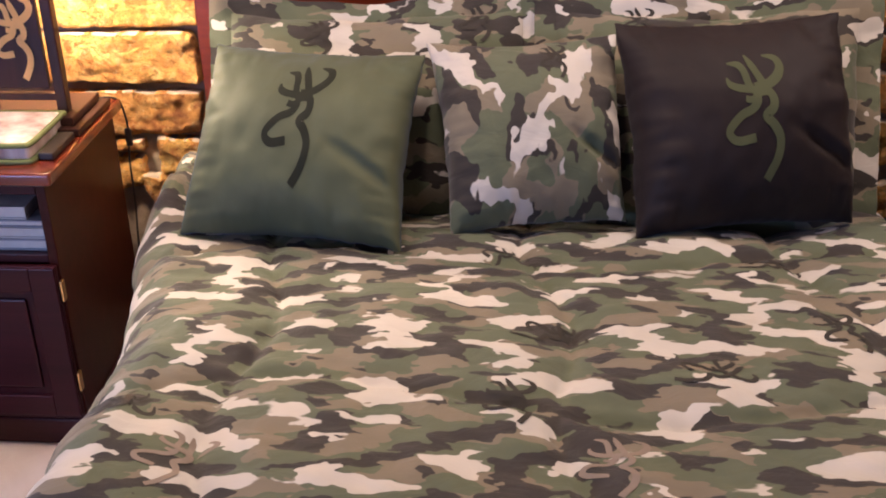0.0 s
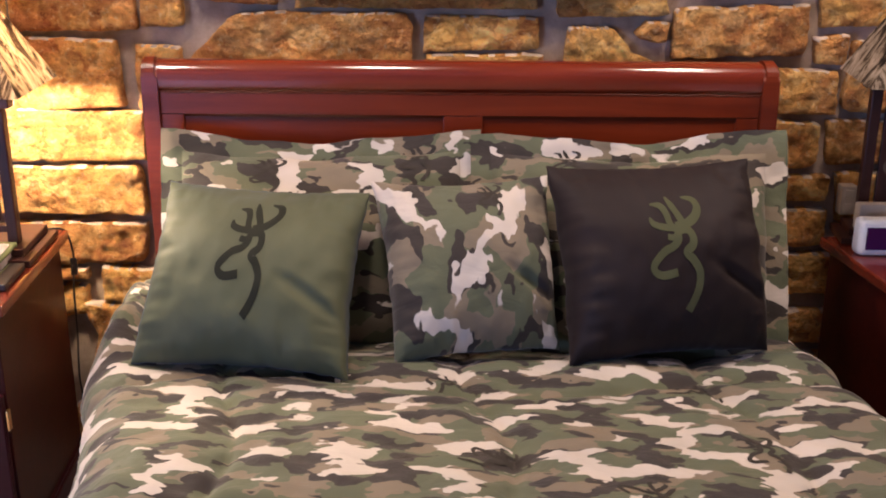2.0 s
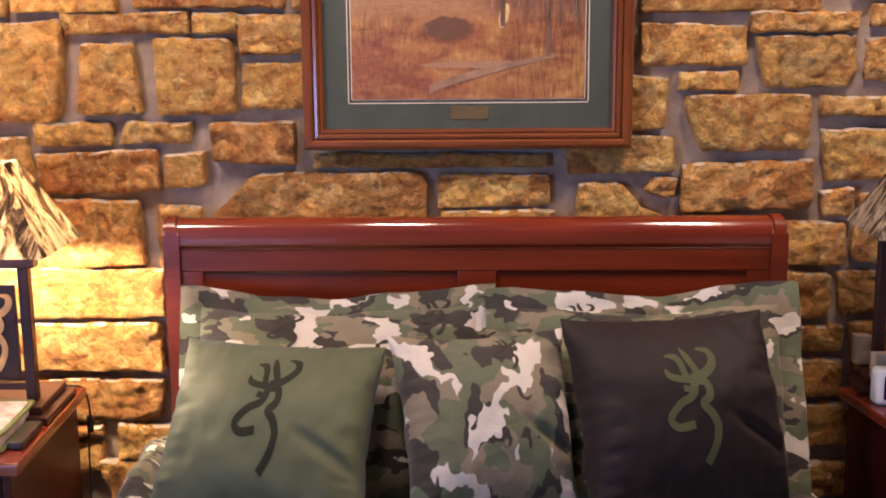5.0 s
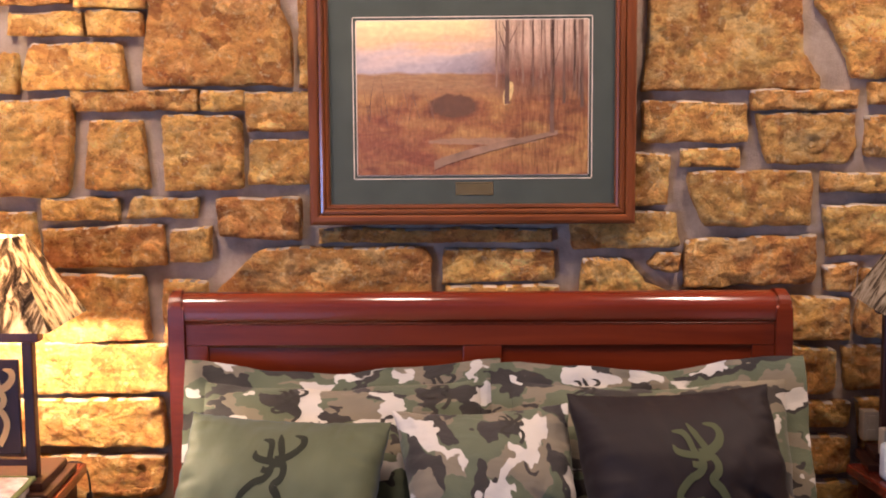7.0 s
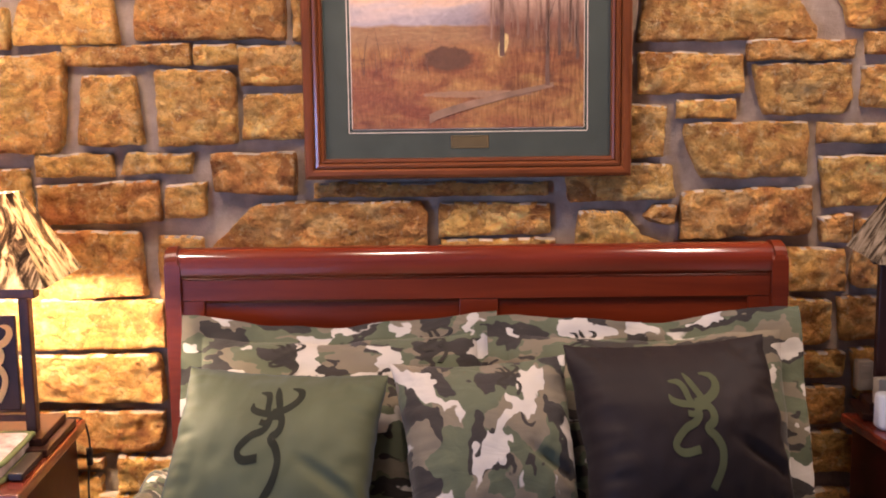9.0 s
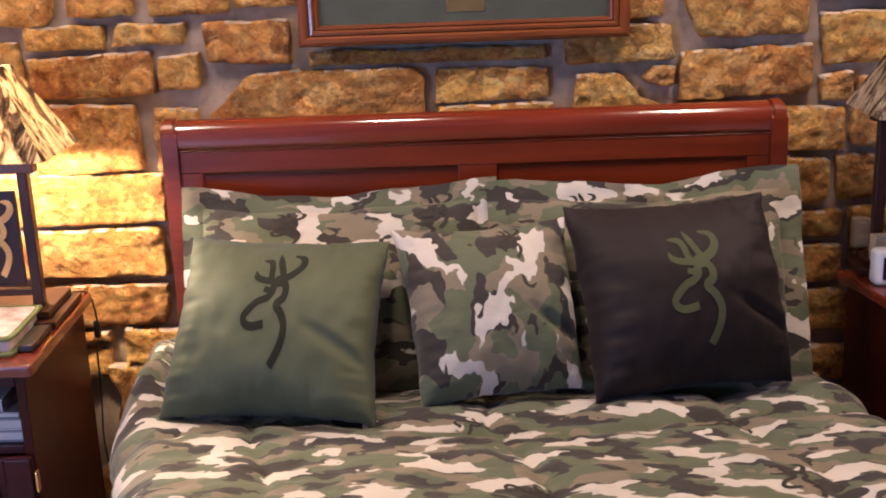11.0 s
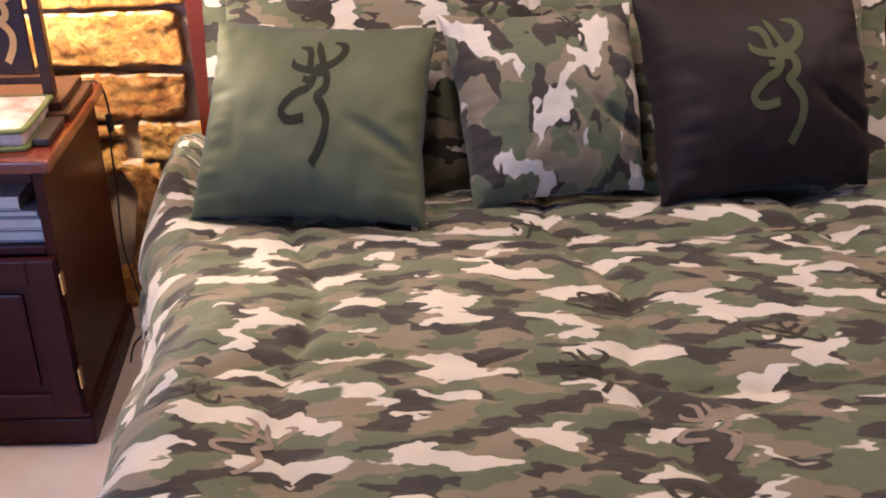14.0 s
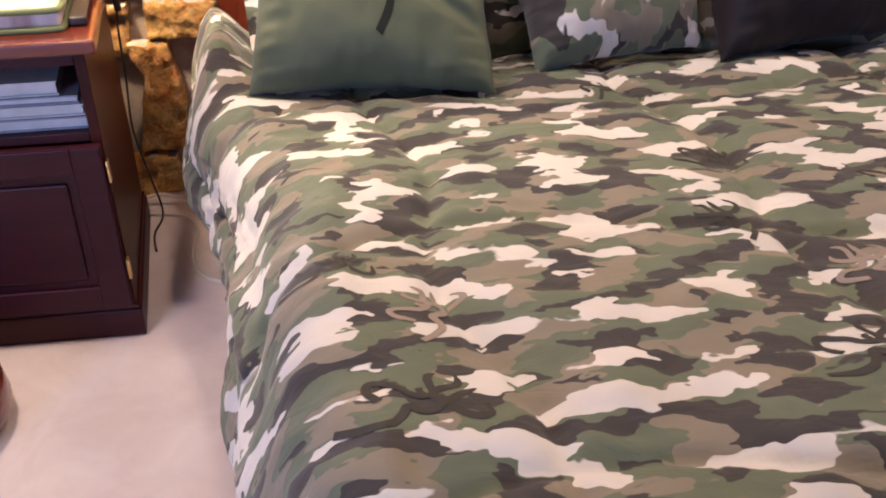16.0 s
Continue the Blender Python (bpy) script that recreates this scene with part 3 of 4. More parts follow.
def comforter():
    """The quilted cover: over the top, round both edges and down the sides."""
    half, xc, r = 0.685, -0.018, 0.085
    flat = half - r
    arc = math.pi / 2 * r
    drop = 0.40
    total = 2 * (flat + arc + drop)

    def hem(y):
        """The share of the full drop that hangs at y; the cover is pulled up towards the pillows."""
        q = max(0.0, min(1.0, (y - 1.42) / 0.42))
        return 1.0 - 0.60 * q * q * (3 - 2 * q)

    def cloth_metres(u, v):
        s, y = (u - 0.5) * total, 0.6 + 2.04 * v
        d = abs(s)
        lift = max(0.0, min(1.0, (y - 2.12) / 0.22))
        crest = flat + 0.085
        hump = 0.062 * lift * (max(0.0, min(1.0, (d - crest + 0.035) / 0.085)) + max(0.0, min(1.0, (d - crest - 0.05) / 0.085)))
        over = d - flat - arc
        if s < 0 and over > 0:
            s = -(flat + arc + over * hem(y))
        return (s - hump if s < 0 else s), y

    def place(u, v):
        y = 0.60 + 2.04 * v
        s = (u - 0.5) * total
        side = 1 if s > 0 else -1
        d = abs(s)
        top = BED_TOP(y)
        rise = max(0.0, min(1.0, (y - 1.75) / 0.45)) if side < 0 else max(0.0, min(1.0, (y - 1.50) / 0.50))
        rise = rise * rise * (3 - 2 * rise)
        wide = flat + (0.085 if side < 0 else RIGHT_SPREAD) * rise
        short = hem(y) if side < 0 else 1.0
        if d < wide:
            x, z, nx, nz = d, top, 0.0, 1.0
        elif d < wide + arc:
            a = (d - wide) / r
            x, z, nx, nz = wide + r * math.sin(a), top - r + r * math.cos(a), math.sin(a), math.cos(a)
        else:
            e = short * (d - wide - arc) * drop / (drop - wide + flat)
            x, z, nx, nz = wide + r + 0.12 * e + 0.018 * math.sin(y * 9 + 1.3 * side) * min(1, e * 4), top - r - 0.975 * e, 1.0, 0.15
        hump = max(0.0, min(1.0, (y - 1.55) / 0.65)) if side < 0 else 0.0
        hump = hump * hump * (3 - 2 * hump)
        if d > wide:
            q = min(1.0, (d - wide) / (arc + 0.10))
            x += 0.025 * hump * q * q * (3 - 2 * q)
            foot = max(0.0, min(1.0, (2.10 - y) / 0.65)) if side < 0 else 0.0
            x += 0.068 * foot * q * q
        if side < 0:
            lift = max(0.0, min(1.0, (y - 2.12) / 0.22))
            q = max(0.0, 1 - abs(d - wide - 0.05) / 0.085)
            z += 0.075 * lift * lift * (3 - 2 * lift) * q * q * (3 - 2 * q)
        # stitched puffs and soft wrinkles
        qs, qy = s / 0.47, y / 0.52
        seam = min(abs(math.sin(math.pi * (qs + 0.06 * math.sin(qy * 5)))), abs(math.sin(math.pi * (qy + 0.10 * math.sin(qs * 3 + 1)))))
        puff = 0.014 * min(1.0, seam * 2.0) ** 0.7 + 0.007 * min(1.0, seam * 8.0) ** 0.8 - 0.013
        near = max(0.0, 1 - seam * 2.2)
        wr = 0.006 * near * noise.noise((s * 24, y * 24, 1.0)) + 0.010 * noise.noise((s * 5, y * 6, 2.0)) + 0.006 * noise.noise((s * 13, y * 17, 5.0)) + 0.0035 * noise.noise((s * 30 + y * 12, y * 34, 8.0))
        if d > flat:
            wr += 0.010 * noise.noise((y * 11, s * 4, 4.0))
        k = puff + wr
        z2 = z + nz * k
        sink = max(0.0, min(1.0, (y - 2.17) / 0.14)) * max(0.0, min(1.0, (0.66 - d) / 0.12))
        z2 -= 0.026 * sink * sink * (3 - 2 * sink)
        if v > 0.90:
            z2 -= 0.03 * ((v - 0.90) / 0.1) ** 2
        return Vector((xc + side * (x + nx * k), y, max(z2, 0.015)))

    ob = part("comforter", sheet(240, 280, place, cloth_metres), CAMO_BED, None, smooth=True)
    # dark antler prints scattered over the cloth
    for ex, ey, turn, size, mat in ((-0.104, 1.535, 0, 0.12, PRINT_CAMO), (-0.032, 1.769, -80, 0.12, PRINT_CAMO), (-0.648, 1.50, -75, 0.12, PRINT_CAMO), (-0.542, 1.383, -20, 0.13, PRINT_TAUPE), (0.181, 1.631, -70, 0.12, PRINT_CAMO),
                                    (0.013, 1.396, -10, 0.13, PRINT_TAUPE), (-0.086, 2.081, -60, 0.10, PRINT_CAMO), (-0.596, 1.204, -78, 0.16, PRINT_CAMO), (-0.093, 1.225, -65, 0.15, PRINT_CAMO), (0.38, 2.05, -75, 0.11, PRINT_CAMO), (0.42, 1.78, 10, 0.12, PRINT_CAMO), (0.30, 1.25, -80, 0.13, PRINT_CAMO)):
        def lay_on(a, b, layer):
            c, sn = math.cos(radians(turn)), math.sin(radians(turn))
            px, py = (a - 0.5) * size * 0.65, (0.5 - b) * size
            s2, y2 = ex - xc + px * c - py * sn, ey + px * sn + py * c
            return place(s2 / total + 0.5, (y2 - 0.60) / 2.04) + Vector((0, 0, 0.0006 + 0.0001 * layer))
        part("printed_emblem", ribbons(lay_on, 0.92), mat, ob, smooth=True)
    return tagged(ob, "quilted camouflage comforter in green, tan, brown and cream", "comforter")


comforter()


def cushion_point(corner, bulge, u, v, back=False, pinch=0.07, seed=0.0, wrinkle=1.0):
    """A point on a stuffed cover held by four corners: u to the right, v up, both -1 to 1."""
    bl, br, tl, tr = (Vector(c) for c in corner)
    wob = 0.022 * wrinkle
    pu = u * (1 - pinch * (1 - v * v) * abs(u) ** 3) + wob * (noise.noise((v * 3.2 + seed, 1.5 * u, 1.0)) + 0.55 * noise.noise((v * 10 + seed, u, 1.0))) * abs(u) ** 4
    pv = v * (1 - pinch * (1 - u * u) * abs(v) ** 3) + wob * (noise.noise((u * 3.2, 1.5 * v + seed, 6.0)) + 0.55 * noise.noise((u * 10, v + seed, 6.0))) * abs(v) ** 4
    a, b = (pu + 1) / 2, (pv + 1) / 2
    p = bl * (1 - a) * (1 - b) + br * a * (1 - b) + tl * (1 - a) * b + tr * a * b
    nrm = (br - bl).cross(tl - bl).normalized()
    s = (v + 1) / 2
    t = max(0.0, 1 - u * u) ** 0.36 * (max(0.0, 1 - ((0.50 - s) / 0.50) ** 2.2) ** 0.58 if s < 0.50 else max(0.0, 1 - ((s - 0.50) / 0.50) ** 1.7) ** 0.85)
    # soft hollows, and gathers that run in from the seams
    fold = 0.007 * noise.noise((u * 2.3 + seed, v * 2.3, 3)) * t + 0.003 * noise.noise((u * 7 + seed, v * 5, 5)) * t
    su, sv = max(0.0, (abs(u) - 0.45) / 0.55), max(0.0, (abs(v) - 0.45) / 0.55)
    gu = noise.noise((v * 5.0 + seed * 3, u * 1.6, 7.0)) + 0.35 * noise.noise((v * 13.0 + seed, u * 2.5, 9.0))
    gv = noise.noise((u * 5.0 + seed, v * 1.6, 11.0)) + 0.35 * noise.noise((u * 13.0 + seed, v * 2.5, 13.0))
    rim = min(1.0, 6 * (1 - abs(u))) * min(1.0, 6 * (1 - abs(v)))
    fold += 0.027 * rim * (gu * su * su * (1 - 0.4 * su) + gv * sv * sv * (1 - 0.4 * sv))
    # one deep dent beside the lower corner
    q = math.hypot((u - 0.62) / 0.42, (v + 0.32 + 0.55 * (u - 0.62)) / 0.13)
    if q < 1:
        fold -= 0.016 * (1 - q * q) ** 2 * rim
    d = bulge * t + wrinkle * fold
    return p + nrm * (-0.6 * d if back else d)


def cushion(name, corner, bulge, mat, label, seed, pinch=0.07, wrinkle=1.0, n=90):
    bl, br, tl, tr = (Vector(c) for c in corner)
    w, h = (br - bl).length, (tl - bl).length
    bm = bmesh.new()
    lay = bm.loops.layers.uv.new("UVMap")

    def spread(i):
        s = 2 * i / n - 1
        return math.sin(s * math.pi / 2) * 0.75 + s * 0.25

    front = [[bm.verts.new(cushion_point(corner, bulge, spread(i), spread(j), False, pinch, seed, wrinkle)) for i in range(n + 1)] for j in range(n + 1)]
    back = [[front[j][i] if i in (0, n) or j in (0, n) else bm.verts.new(cushion_point(corner, bulge, spread(i), spread(j), True, pinch, seed + 4, wrinkle)) for i in range(n + 1)] for j in range(n + 1)]
    for g in (front, back):
        for j in range(n):
            for i in range(n):
                f = bm.faces.new((g[j][i], g[j][i + 1], g[j + 1][i + 1], g[j + 1][i]))
                for lp, (a, c) in zip(f.loops, ((i, j), (i + 1, j), (i + 1, j + 1), (i, j + 1))):
                    lp[lay].uv = (w * (spread(a) + 1) / 2, h * (spread(c) + 1) / 2)
    return tagged(part(name, bm, mat, None, smooth=True), label, "pillow")


def emblem(parent, corner, bulge, seed, pinch, u0, u1, v0, v1, mat, wrinkle=1.0):
    """The emblem printed on a cushion's front."""
    nrm = (Vector(corner[1]) - Vector(corner[0])).cross(Vector(corner[2]) - Vector(corner[0])).normalized()

    def at(a, b, layer):
        return cushion_point(corner, bulge, u0 + (u1 - u0) * a, v1 + (v0 - v1) * b, False, pinch, seed, wrinkle) + nrm * (0.0006 + 0.00012 * layer)
    return part("printed_emblem", ribbons(at), mat, parent, "printed antler emblem", smooth=True)


GREEN_AT = ((-0.706, 2.155, 0.532), (-0.268, 2.098, 0.530), (-0.640, 2.400, 0.848), (-0.213, 2.400, 0.828))
CAMO_AT = ((-0.174, 2.168, 0.531), (0.170, 2.238, 0.536), (-0.211, 2.410, 0.846), (0.164, 2.410, 0.864))
BROWN_AT = ((0.176, 2.162, 0.533), (0.604, 2.252, 0.536), (0.152, 2.375, 0.894), (0.572, 2.375, 0.912))
p1 = cushion("throw_pillow", GREEN_AT, 0.112, GREEN_SATIN, "olive green satin throw pillow with a dark antler print", 1.0)
emblem(p1, GREEN_AT, 0.112, 1.0, 0.07, -0.240, 0.262, -0.60, 0.69, PRINT_DARK)
p2 = cushion("throw_pillow", CAMO_AT, 0.090, CAMO_CUSHION, "plump camouflage throw pillow leaning on the shams", 2.0)
emblem(p2, CAMO_AT, 0.090, 2.0, 0.07, 0.10, 0.42, 0.42, 0.92, PRINT_CAMO)
p3 = cushion("throw_pillow", BROWN_AT, 0.108, BROWN_SATIN, "dark brown satin throw pillow with an olive antler print", 3.0)
emblem(p3, BROWN_AT, 0.108, 3.0, 0.07, -0.315, 0.260, -0.62, 0.56, PRINT_GREEN)


def sham(corner, label, seed, prints):
    """A pillow in a cover with a flat flange all round."""
    bl, br, tl, tr = (Vector(c) for c in corner)
    w, h = (br - bl).length, (tl - bl).length
    nrm = (br - bl).cross(tl - bl).normalized()

    def place(side):
        def at(a, b):
            u, v = 2 * a - 1, 2 * b - 1
            dip = -0.030 * math.sin(math.pi * a) ** 2 * max(0, v) ** 2 + 0.012 * noise.noise((a * 5 + seed, 0, 0)) * max(0, v)
            p = bl * (1 - a) * (1 - b) + br * a * (1 - b) + tl * (1 - a) * b + tr * a * b
            iu, iv = min(1, abs(u) / 0.86), min(1, abs(v) / 0.80)
            t = ((1 - iu ** 2) * (1 - iv ** 2)) ** 0.45 if iu < 1 and iv < 1 else 0.0
            wav = 0.010 * noise.noise((u * 4 + seed, v * 4, seed)) + 0.006 * noise.noise((u * 11, v * 11, seed))
            return p + nrm * (side * (0.085 * t + 0.003) + wav) + Vector((0, 0, dip))
        return at
    nu, nv = 60, 44
    ob = thing("pillow_sham", label, "pillow", "pillow shams")
    for name, inner in (("cover", True), ("flange", False)):
        bm = bmesh.new()
        lay = bm.loops.layers.uv.new("UVMap")
        for side in (1, -1):
            at = place(side)
            g = {}
            for j in range(nv):
                for i in range(nu):
                    u, v = abs(2 * (i + 0.5) / nu - 1), abs(2 * (j + 0.5) / nv - 1)
                    if (u < 0.86 and v < 0.80) != inner:
                        continue
                    keys = ((i, j), (i + 1, j), (i + 1, j + 1), (i, j + 1))
                    for k in keys:
                        if k not in g:
                            g[k] = bm.verts.new(at(k[0] / nu, k[1] / nv))
                    f = bm.faces.new([g[k] for k in keys])
                    for lp, (a, c) in zip(f.loops, keys):
                        lp[lay].uv = (a / nu * w + seed, c / nv * h)
        part(name, bm, CAMO_SHAM, ob, "" if inner else "flat stitched flange", smooth=True)
    front = place(1)
    for a0, b0, size in prints:
        def lay_on(a, b, layer):
            return front(a0 + (a - 0.5) * size * 0.8 / w, b0 + (0.5 - b) * size / h) + nrm * (0.0015 + 0.0002 * layer)
        part("printed_emblem", ribbons(lay_on, 0.95), PRINT_CAMO, ob, "printed antler emblem", smooth=True)
    return ob


sham(((-0.682, 2.35, 0.425), (0.028, 2.35, 0.443), (-0.690, 2.61, 0.912), (0.045, 2.60, 0.922)), "camouflage pillow sham with a flat flange, leaning on the headboard", 0.3, ((0.34, 0.80, 0.10), (0.80, 0.86, 0.10)))
sham(((-0.004, 2.31, 0.445), (0.668, 2.27, 0.40), (0.020, 2.585, 0.918), (0.714, 2.54, 0.943)), "camouflage pillow sham with one flange corner flipped up", 1.7, ((0.30, 0.86, 0.09),))


# ---- nightstands ----
def nightstand(x0, x1, hinge_right, label):
    """x0..x1: the top's width."""
    ns = thing("nightstand", label, "nightstand", "nightstands")
    yb, yf = 2.70, 2.19
    part("tabletop", box(x0, x1, yf - 0.012, yb, 0.618, 0.645, 0.007, seg=3), MAHOGANY_LIT, ns, "polished reddish top")
    a, b = x0 + 0.024, x1 - 0.024
    for s0, s1 in ((a, a + 0.02), (b - 0.02, b)):
        part("side_panel", box(s0, s1, yf + 0.012, yb - 0.01, 0.07, 0.617, 0.002), MAHOGANY_SHADED_SIDE, ns)
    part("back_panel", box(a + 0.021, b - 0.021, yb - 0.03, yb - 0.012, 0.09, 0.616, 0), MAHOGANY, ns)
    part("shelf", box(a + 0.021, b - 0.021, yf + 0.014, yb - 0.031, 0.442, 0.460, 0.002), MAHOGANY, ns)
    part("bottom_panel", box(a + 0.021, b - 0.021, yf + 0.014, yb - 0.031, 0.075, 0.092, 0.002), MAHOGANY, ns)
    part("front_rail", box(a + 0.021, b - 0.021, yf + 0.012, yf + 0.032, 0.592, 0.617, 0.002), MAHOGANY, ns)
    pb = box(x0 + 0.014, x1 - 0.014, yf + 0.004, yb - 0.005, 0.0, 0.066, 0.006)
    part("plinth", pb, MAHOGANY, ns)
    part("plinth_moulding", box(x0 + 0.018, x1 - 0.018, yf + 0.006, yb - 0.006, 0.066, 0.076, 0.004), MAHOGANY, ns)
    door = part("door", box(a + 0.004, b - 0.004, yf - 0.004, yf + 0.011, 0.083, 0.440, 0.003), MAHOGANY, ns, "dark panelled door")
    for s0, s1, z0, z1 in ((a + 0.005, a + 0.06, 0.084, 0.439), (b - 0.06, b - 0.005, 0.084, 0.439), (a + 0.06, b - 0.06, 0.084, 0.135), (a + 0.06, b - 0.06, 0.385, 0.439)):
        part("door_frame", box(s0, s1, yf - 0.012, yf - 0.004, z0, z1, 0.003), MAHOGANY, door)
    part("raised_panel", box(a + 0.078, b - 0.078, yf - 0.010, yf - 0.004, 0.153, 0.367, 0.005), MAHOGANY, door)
    hx = b - 0.001 if hinge_right else a - 0.005
    for z in (0.145, 0.362):
        part("hinge", box(hx, hx + 0.006, yf - 0.006, yf + 0.012, z, z + 0.045, 0.002), BRASS, door, "brass hinge")
    return ns


nightstand(-1.56, -0.957, True, "dark mahogany nightstand with an open shelf above a door")
nightstand(0.890, 1.493, False, "dark mahogany nightstand in the shade beside the bed")


# ---- lamps ----
def table_lamp(cx, cy, z0, rim, turn, by, cutout, label):
    lamp = thing("table_lamp", label, "lamp", "bedside lamps")
    m = Matrix.Translation((cx, cy, 0)) @ pose(0, 0, 0, 0, 0, turn)

    def put(name, bm, mat, parent=lamp, lab=""):
        bmesh.ops.transform(bm, matrix=m, verts=bm.verts)
        return part(name, bm, mat, parent, lab)

    put("base_plate", box(-0.135, 0.135, -0.14 + by, 0.10 + 0.4 * by, z0, z0 + 0.016, 0.003), LAMP_WOOD)
    put("base_plate", box(-0.115, 0.115, -0.115 + by, 0.085 + by * 0.42, z0 + 0.016, z0 + 0.034, 0.003), LAMP_WOOD)
    for s in (-1, 1):
        put("post", box(s * 0.082 - 0.012, s * 0.082 + 0.012, -0.075 + by, -0.045 + by, z0 + 0.034, rim - 0.035, 0.003), LAMP_WOOD)
    put("top_bar", box(-0.11, 0.11, -0.08 + by, -0.04 + by, rim - 0.035, rim - 0.012, 0.003), LAMP_WOOD)
    put("low_bar", box(-0.07, 0.07, -0.07 + by, -0.05 + by, z0 + 0.06, z0 + 0.075, 0.002), LAMP_WOOD)
    panel = put("panel", box(-0.058, 0.058, -0.066 + by, -0.054 + by, z0 + 0.085, rim - 0.075, 0.002), LAMP_WOOD)
    # strokes coloured as the wall shows through a cut-out, its light or shade included
    hgt = (rim - 0.095) - (z0 + 0.105)
    bm = ribbons(lambda a, b, layer: Vector(((a - 0.5) * 0.095, -0.0672 - 0.0004 * layer + by, rim - 0.095 - hgt * b)), 1.25)
    put("cutout_emblem", bm, cutout, panel, "antler strokes coloured like the wall behind the panel")
    put("stem", tube([(0, 0, rim - 0.02), (0, 0, rim + 0.05)], 0.010), BRASS)
    bt, tp, top = 0.157, 0.052, rim + 0.195
    bm = bmesh.new()
    lay = bm.loops.layers.uv.new("UVMap")
    ring = [(-1, -1), (1, -1), (1, 1), (-1, 1)]
    nn = 8
    for k in range(4):
        (ax, ay), (bx, by) = ring[k], ring[(k + 1) % 4]
        grid = []
        for j in range(nn + 1):
            f = j / nn
            w = bt + (tp - bt) * f
            grid.append([bm.verts.new(((ax + (bx - ax) * i / nn) * w, (ay + (by - ay) * i / nn) * w, rim + (top - rim) * f)) for i in range(nn + 1)])
        for j in range(nn):
            for i in range(nn):
                f = bm.faces.new((grid[j][i], grid[j][i + 1], grid[j + 1][i + 1], grid[j + 1][i]))
                for lp, (a, c) in zip(f.loops, ((i, j), (i + 1, j), (i + 1, j + 1), (i, j + 1))):
                    lp[lay].uv = (k * 0.31 + (a / nn - 0.5) * 2 * (bt + (tp - bt) * c / nn), c / nn * 0.22)
    bmesh.ops.remove_doubles(bm, verts=bm.verts, dist=0.0005)
    shade = put("shade", bm, SHADE, lamp, "square woodland-print fabric shade")
    sol = shade.modifiers.new("thickness", "SOLIDIFY")
    sol.thickness = 0.0015
    return lamp


table_lamp(-1.100, 2.545, 0.646, 1.022, 0, 0.0, LIT_WALL_GOLD, "lit table lamp with dark wooden posts and a woodland-print shade")
table_lamp(1.035, 2.575, 0.646, 1.045, -13, 0.165, SHADED_WALL_TAN, "unlit table lamp with dark wooden posts and a woodland-print shade")

# ---- small things on the nightstands ----
bible = thing("zip_book_cover", "padded pale pink woodland-print book cover with green edging", "book cover")
bm = box(-1.27, -1.013, 2.235, 2.452, 0.650, 0.690, 0.014, seg=4)
lay = bm.loops.layers.uv.new("UVMap")
for f in bm.faces:
    for lp in f.loops:
        lp[lay].uv = (lp.vert.co.x * 4, lp.vert.co.y * 4)
part("cover", bm, BIBLE_CAMO, bible, smooth=True)
for z in (0.650, 0.684):
    part("binding", tube([(-1.26, 2.237, z), (-1.10, 2.233, z), (-1.03, 2.234, z), (-1.012, 2.25, z), (-1.010, 2.34, z), (-1.012, 2.438, z), (-1.03, 2.453, z), (-1.26, 2.453, z)], 0.006), BIBLE_EDGE, bible, "green fabric binding", smooth=True)
rem = thing("remote_control", "dark grey remote control lying on the nightstand", "remote")
part("body", box(-1.004, -0.972, 2.255, 2.395, 0.646, 0.662, 0.004), BLACK_CORD, rem)

for i, (z0, z1, x1, mat, lab) in enumerate(((0.461, 0.485, -1.00, 1, "grey-covered book lying in the open shelf"), (0.4855, 0.508, -1.005, 0, "white paperback lying on other books"),
                                             (0.5085, 0.524, -1.012, 1, "grey magazine stack in the open shelf"), (0.5245, 0.552, -1.045, 0, "white book on top of the pile"))):
    bk = thing("book", lab, "book", "books in the shelf")
    part("page_block", box(-1.30, x1 - 0.003, 2.226 + 0.004 * i, 2.46, z0 + 0.003, z1 - 0.003, 0), PAPER[0], bk)
    cv = box(-1.302, x1, 2.222 + 0.004 * i, 2.463, z0, z0 + 0.003, 0)
    box(-1.302, x1, 2.222 + 0.004 * i, 2.463, z1 - 0.003, z1, 0, cv)
    part("cover", cv, PAPER[mat], bk)

clock = thing("alarm_clock", "white rounded alarm clock with a dark purple display", "clock")
cb = box(0.908, 1.062, 2.540, 2.585, 0.646, 0.733, 0.016, seg=4)
part("case", cb, PLASTIC_WHITE, clock, smooth=False)
dm, dn, dl, db = material("dark_display", 0.1)
db.inputs["Base Color"].default_value = (0.012, 0.005, 0.02, 1)
db.inputs["Emission Color"].default_value = (0.30, 0.02, 0.42, 1)
db.inputs["Emission Strength"].default_value = 0.05
part("display", box(0.922, 1.048, 2.5365, 2.5425, 0.663, 0.716, 0.0015), dm, clock, "dark purple glossy display")
bx = thing("small_box", "small tan cardboard box on the lamp base behind the clock", "box")
part("carton", box(0.945, 1.035, 2.632, 2.660, 0.681, 0.745, 0.003), PLASTIC_TAN, bx)

outlet = thing("wall_plate", "beige plastic outlet plate on the stone wall", "outlet")
part("plate", box(0.950, 0.988, 2.754, 2.790, 0.684, 0.757, 0.003), PLASTIC_TAN, outlet, skew=False)
for z in (0.703, 0.738):
    part("socket", box(0.958, 0.978, 2.7515, 2.755, z - 0.010, z + 0.010, 0.002), PLASTIC_TAN, outlet, skew=False)

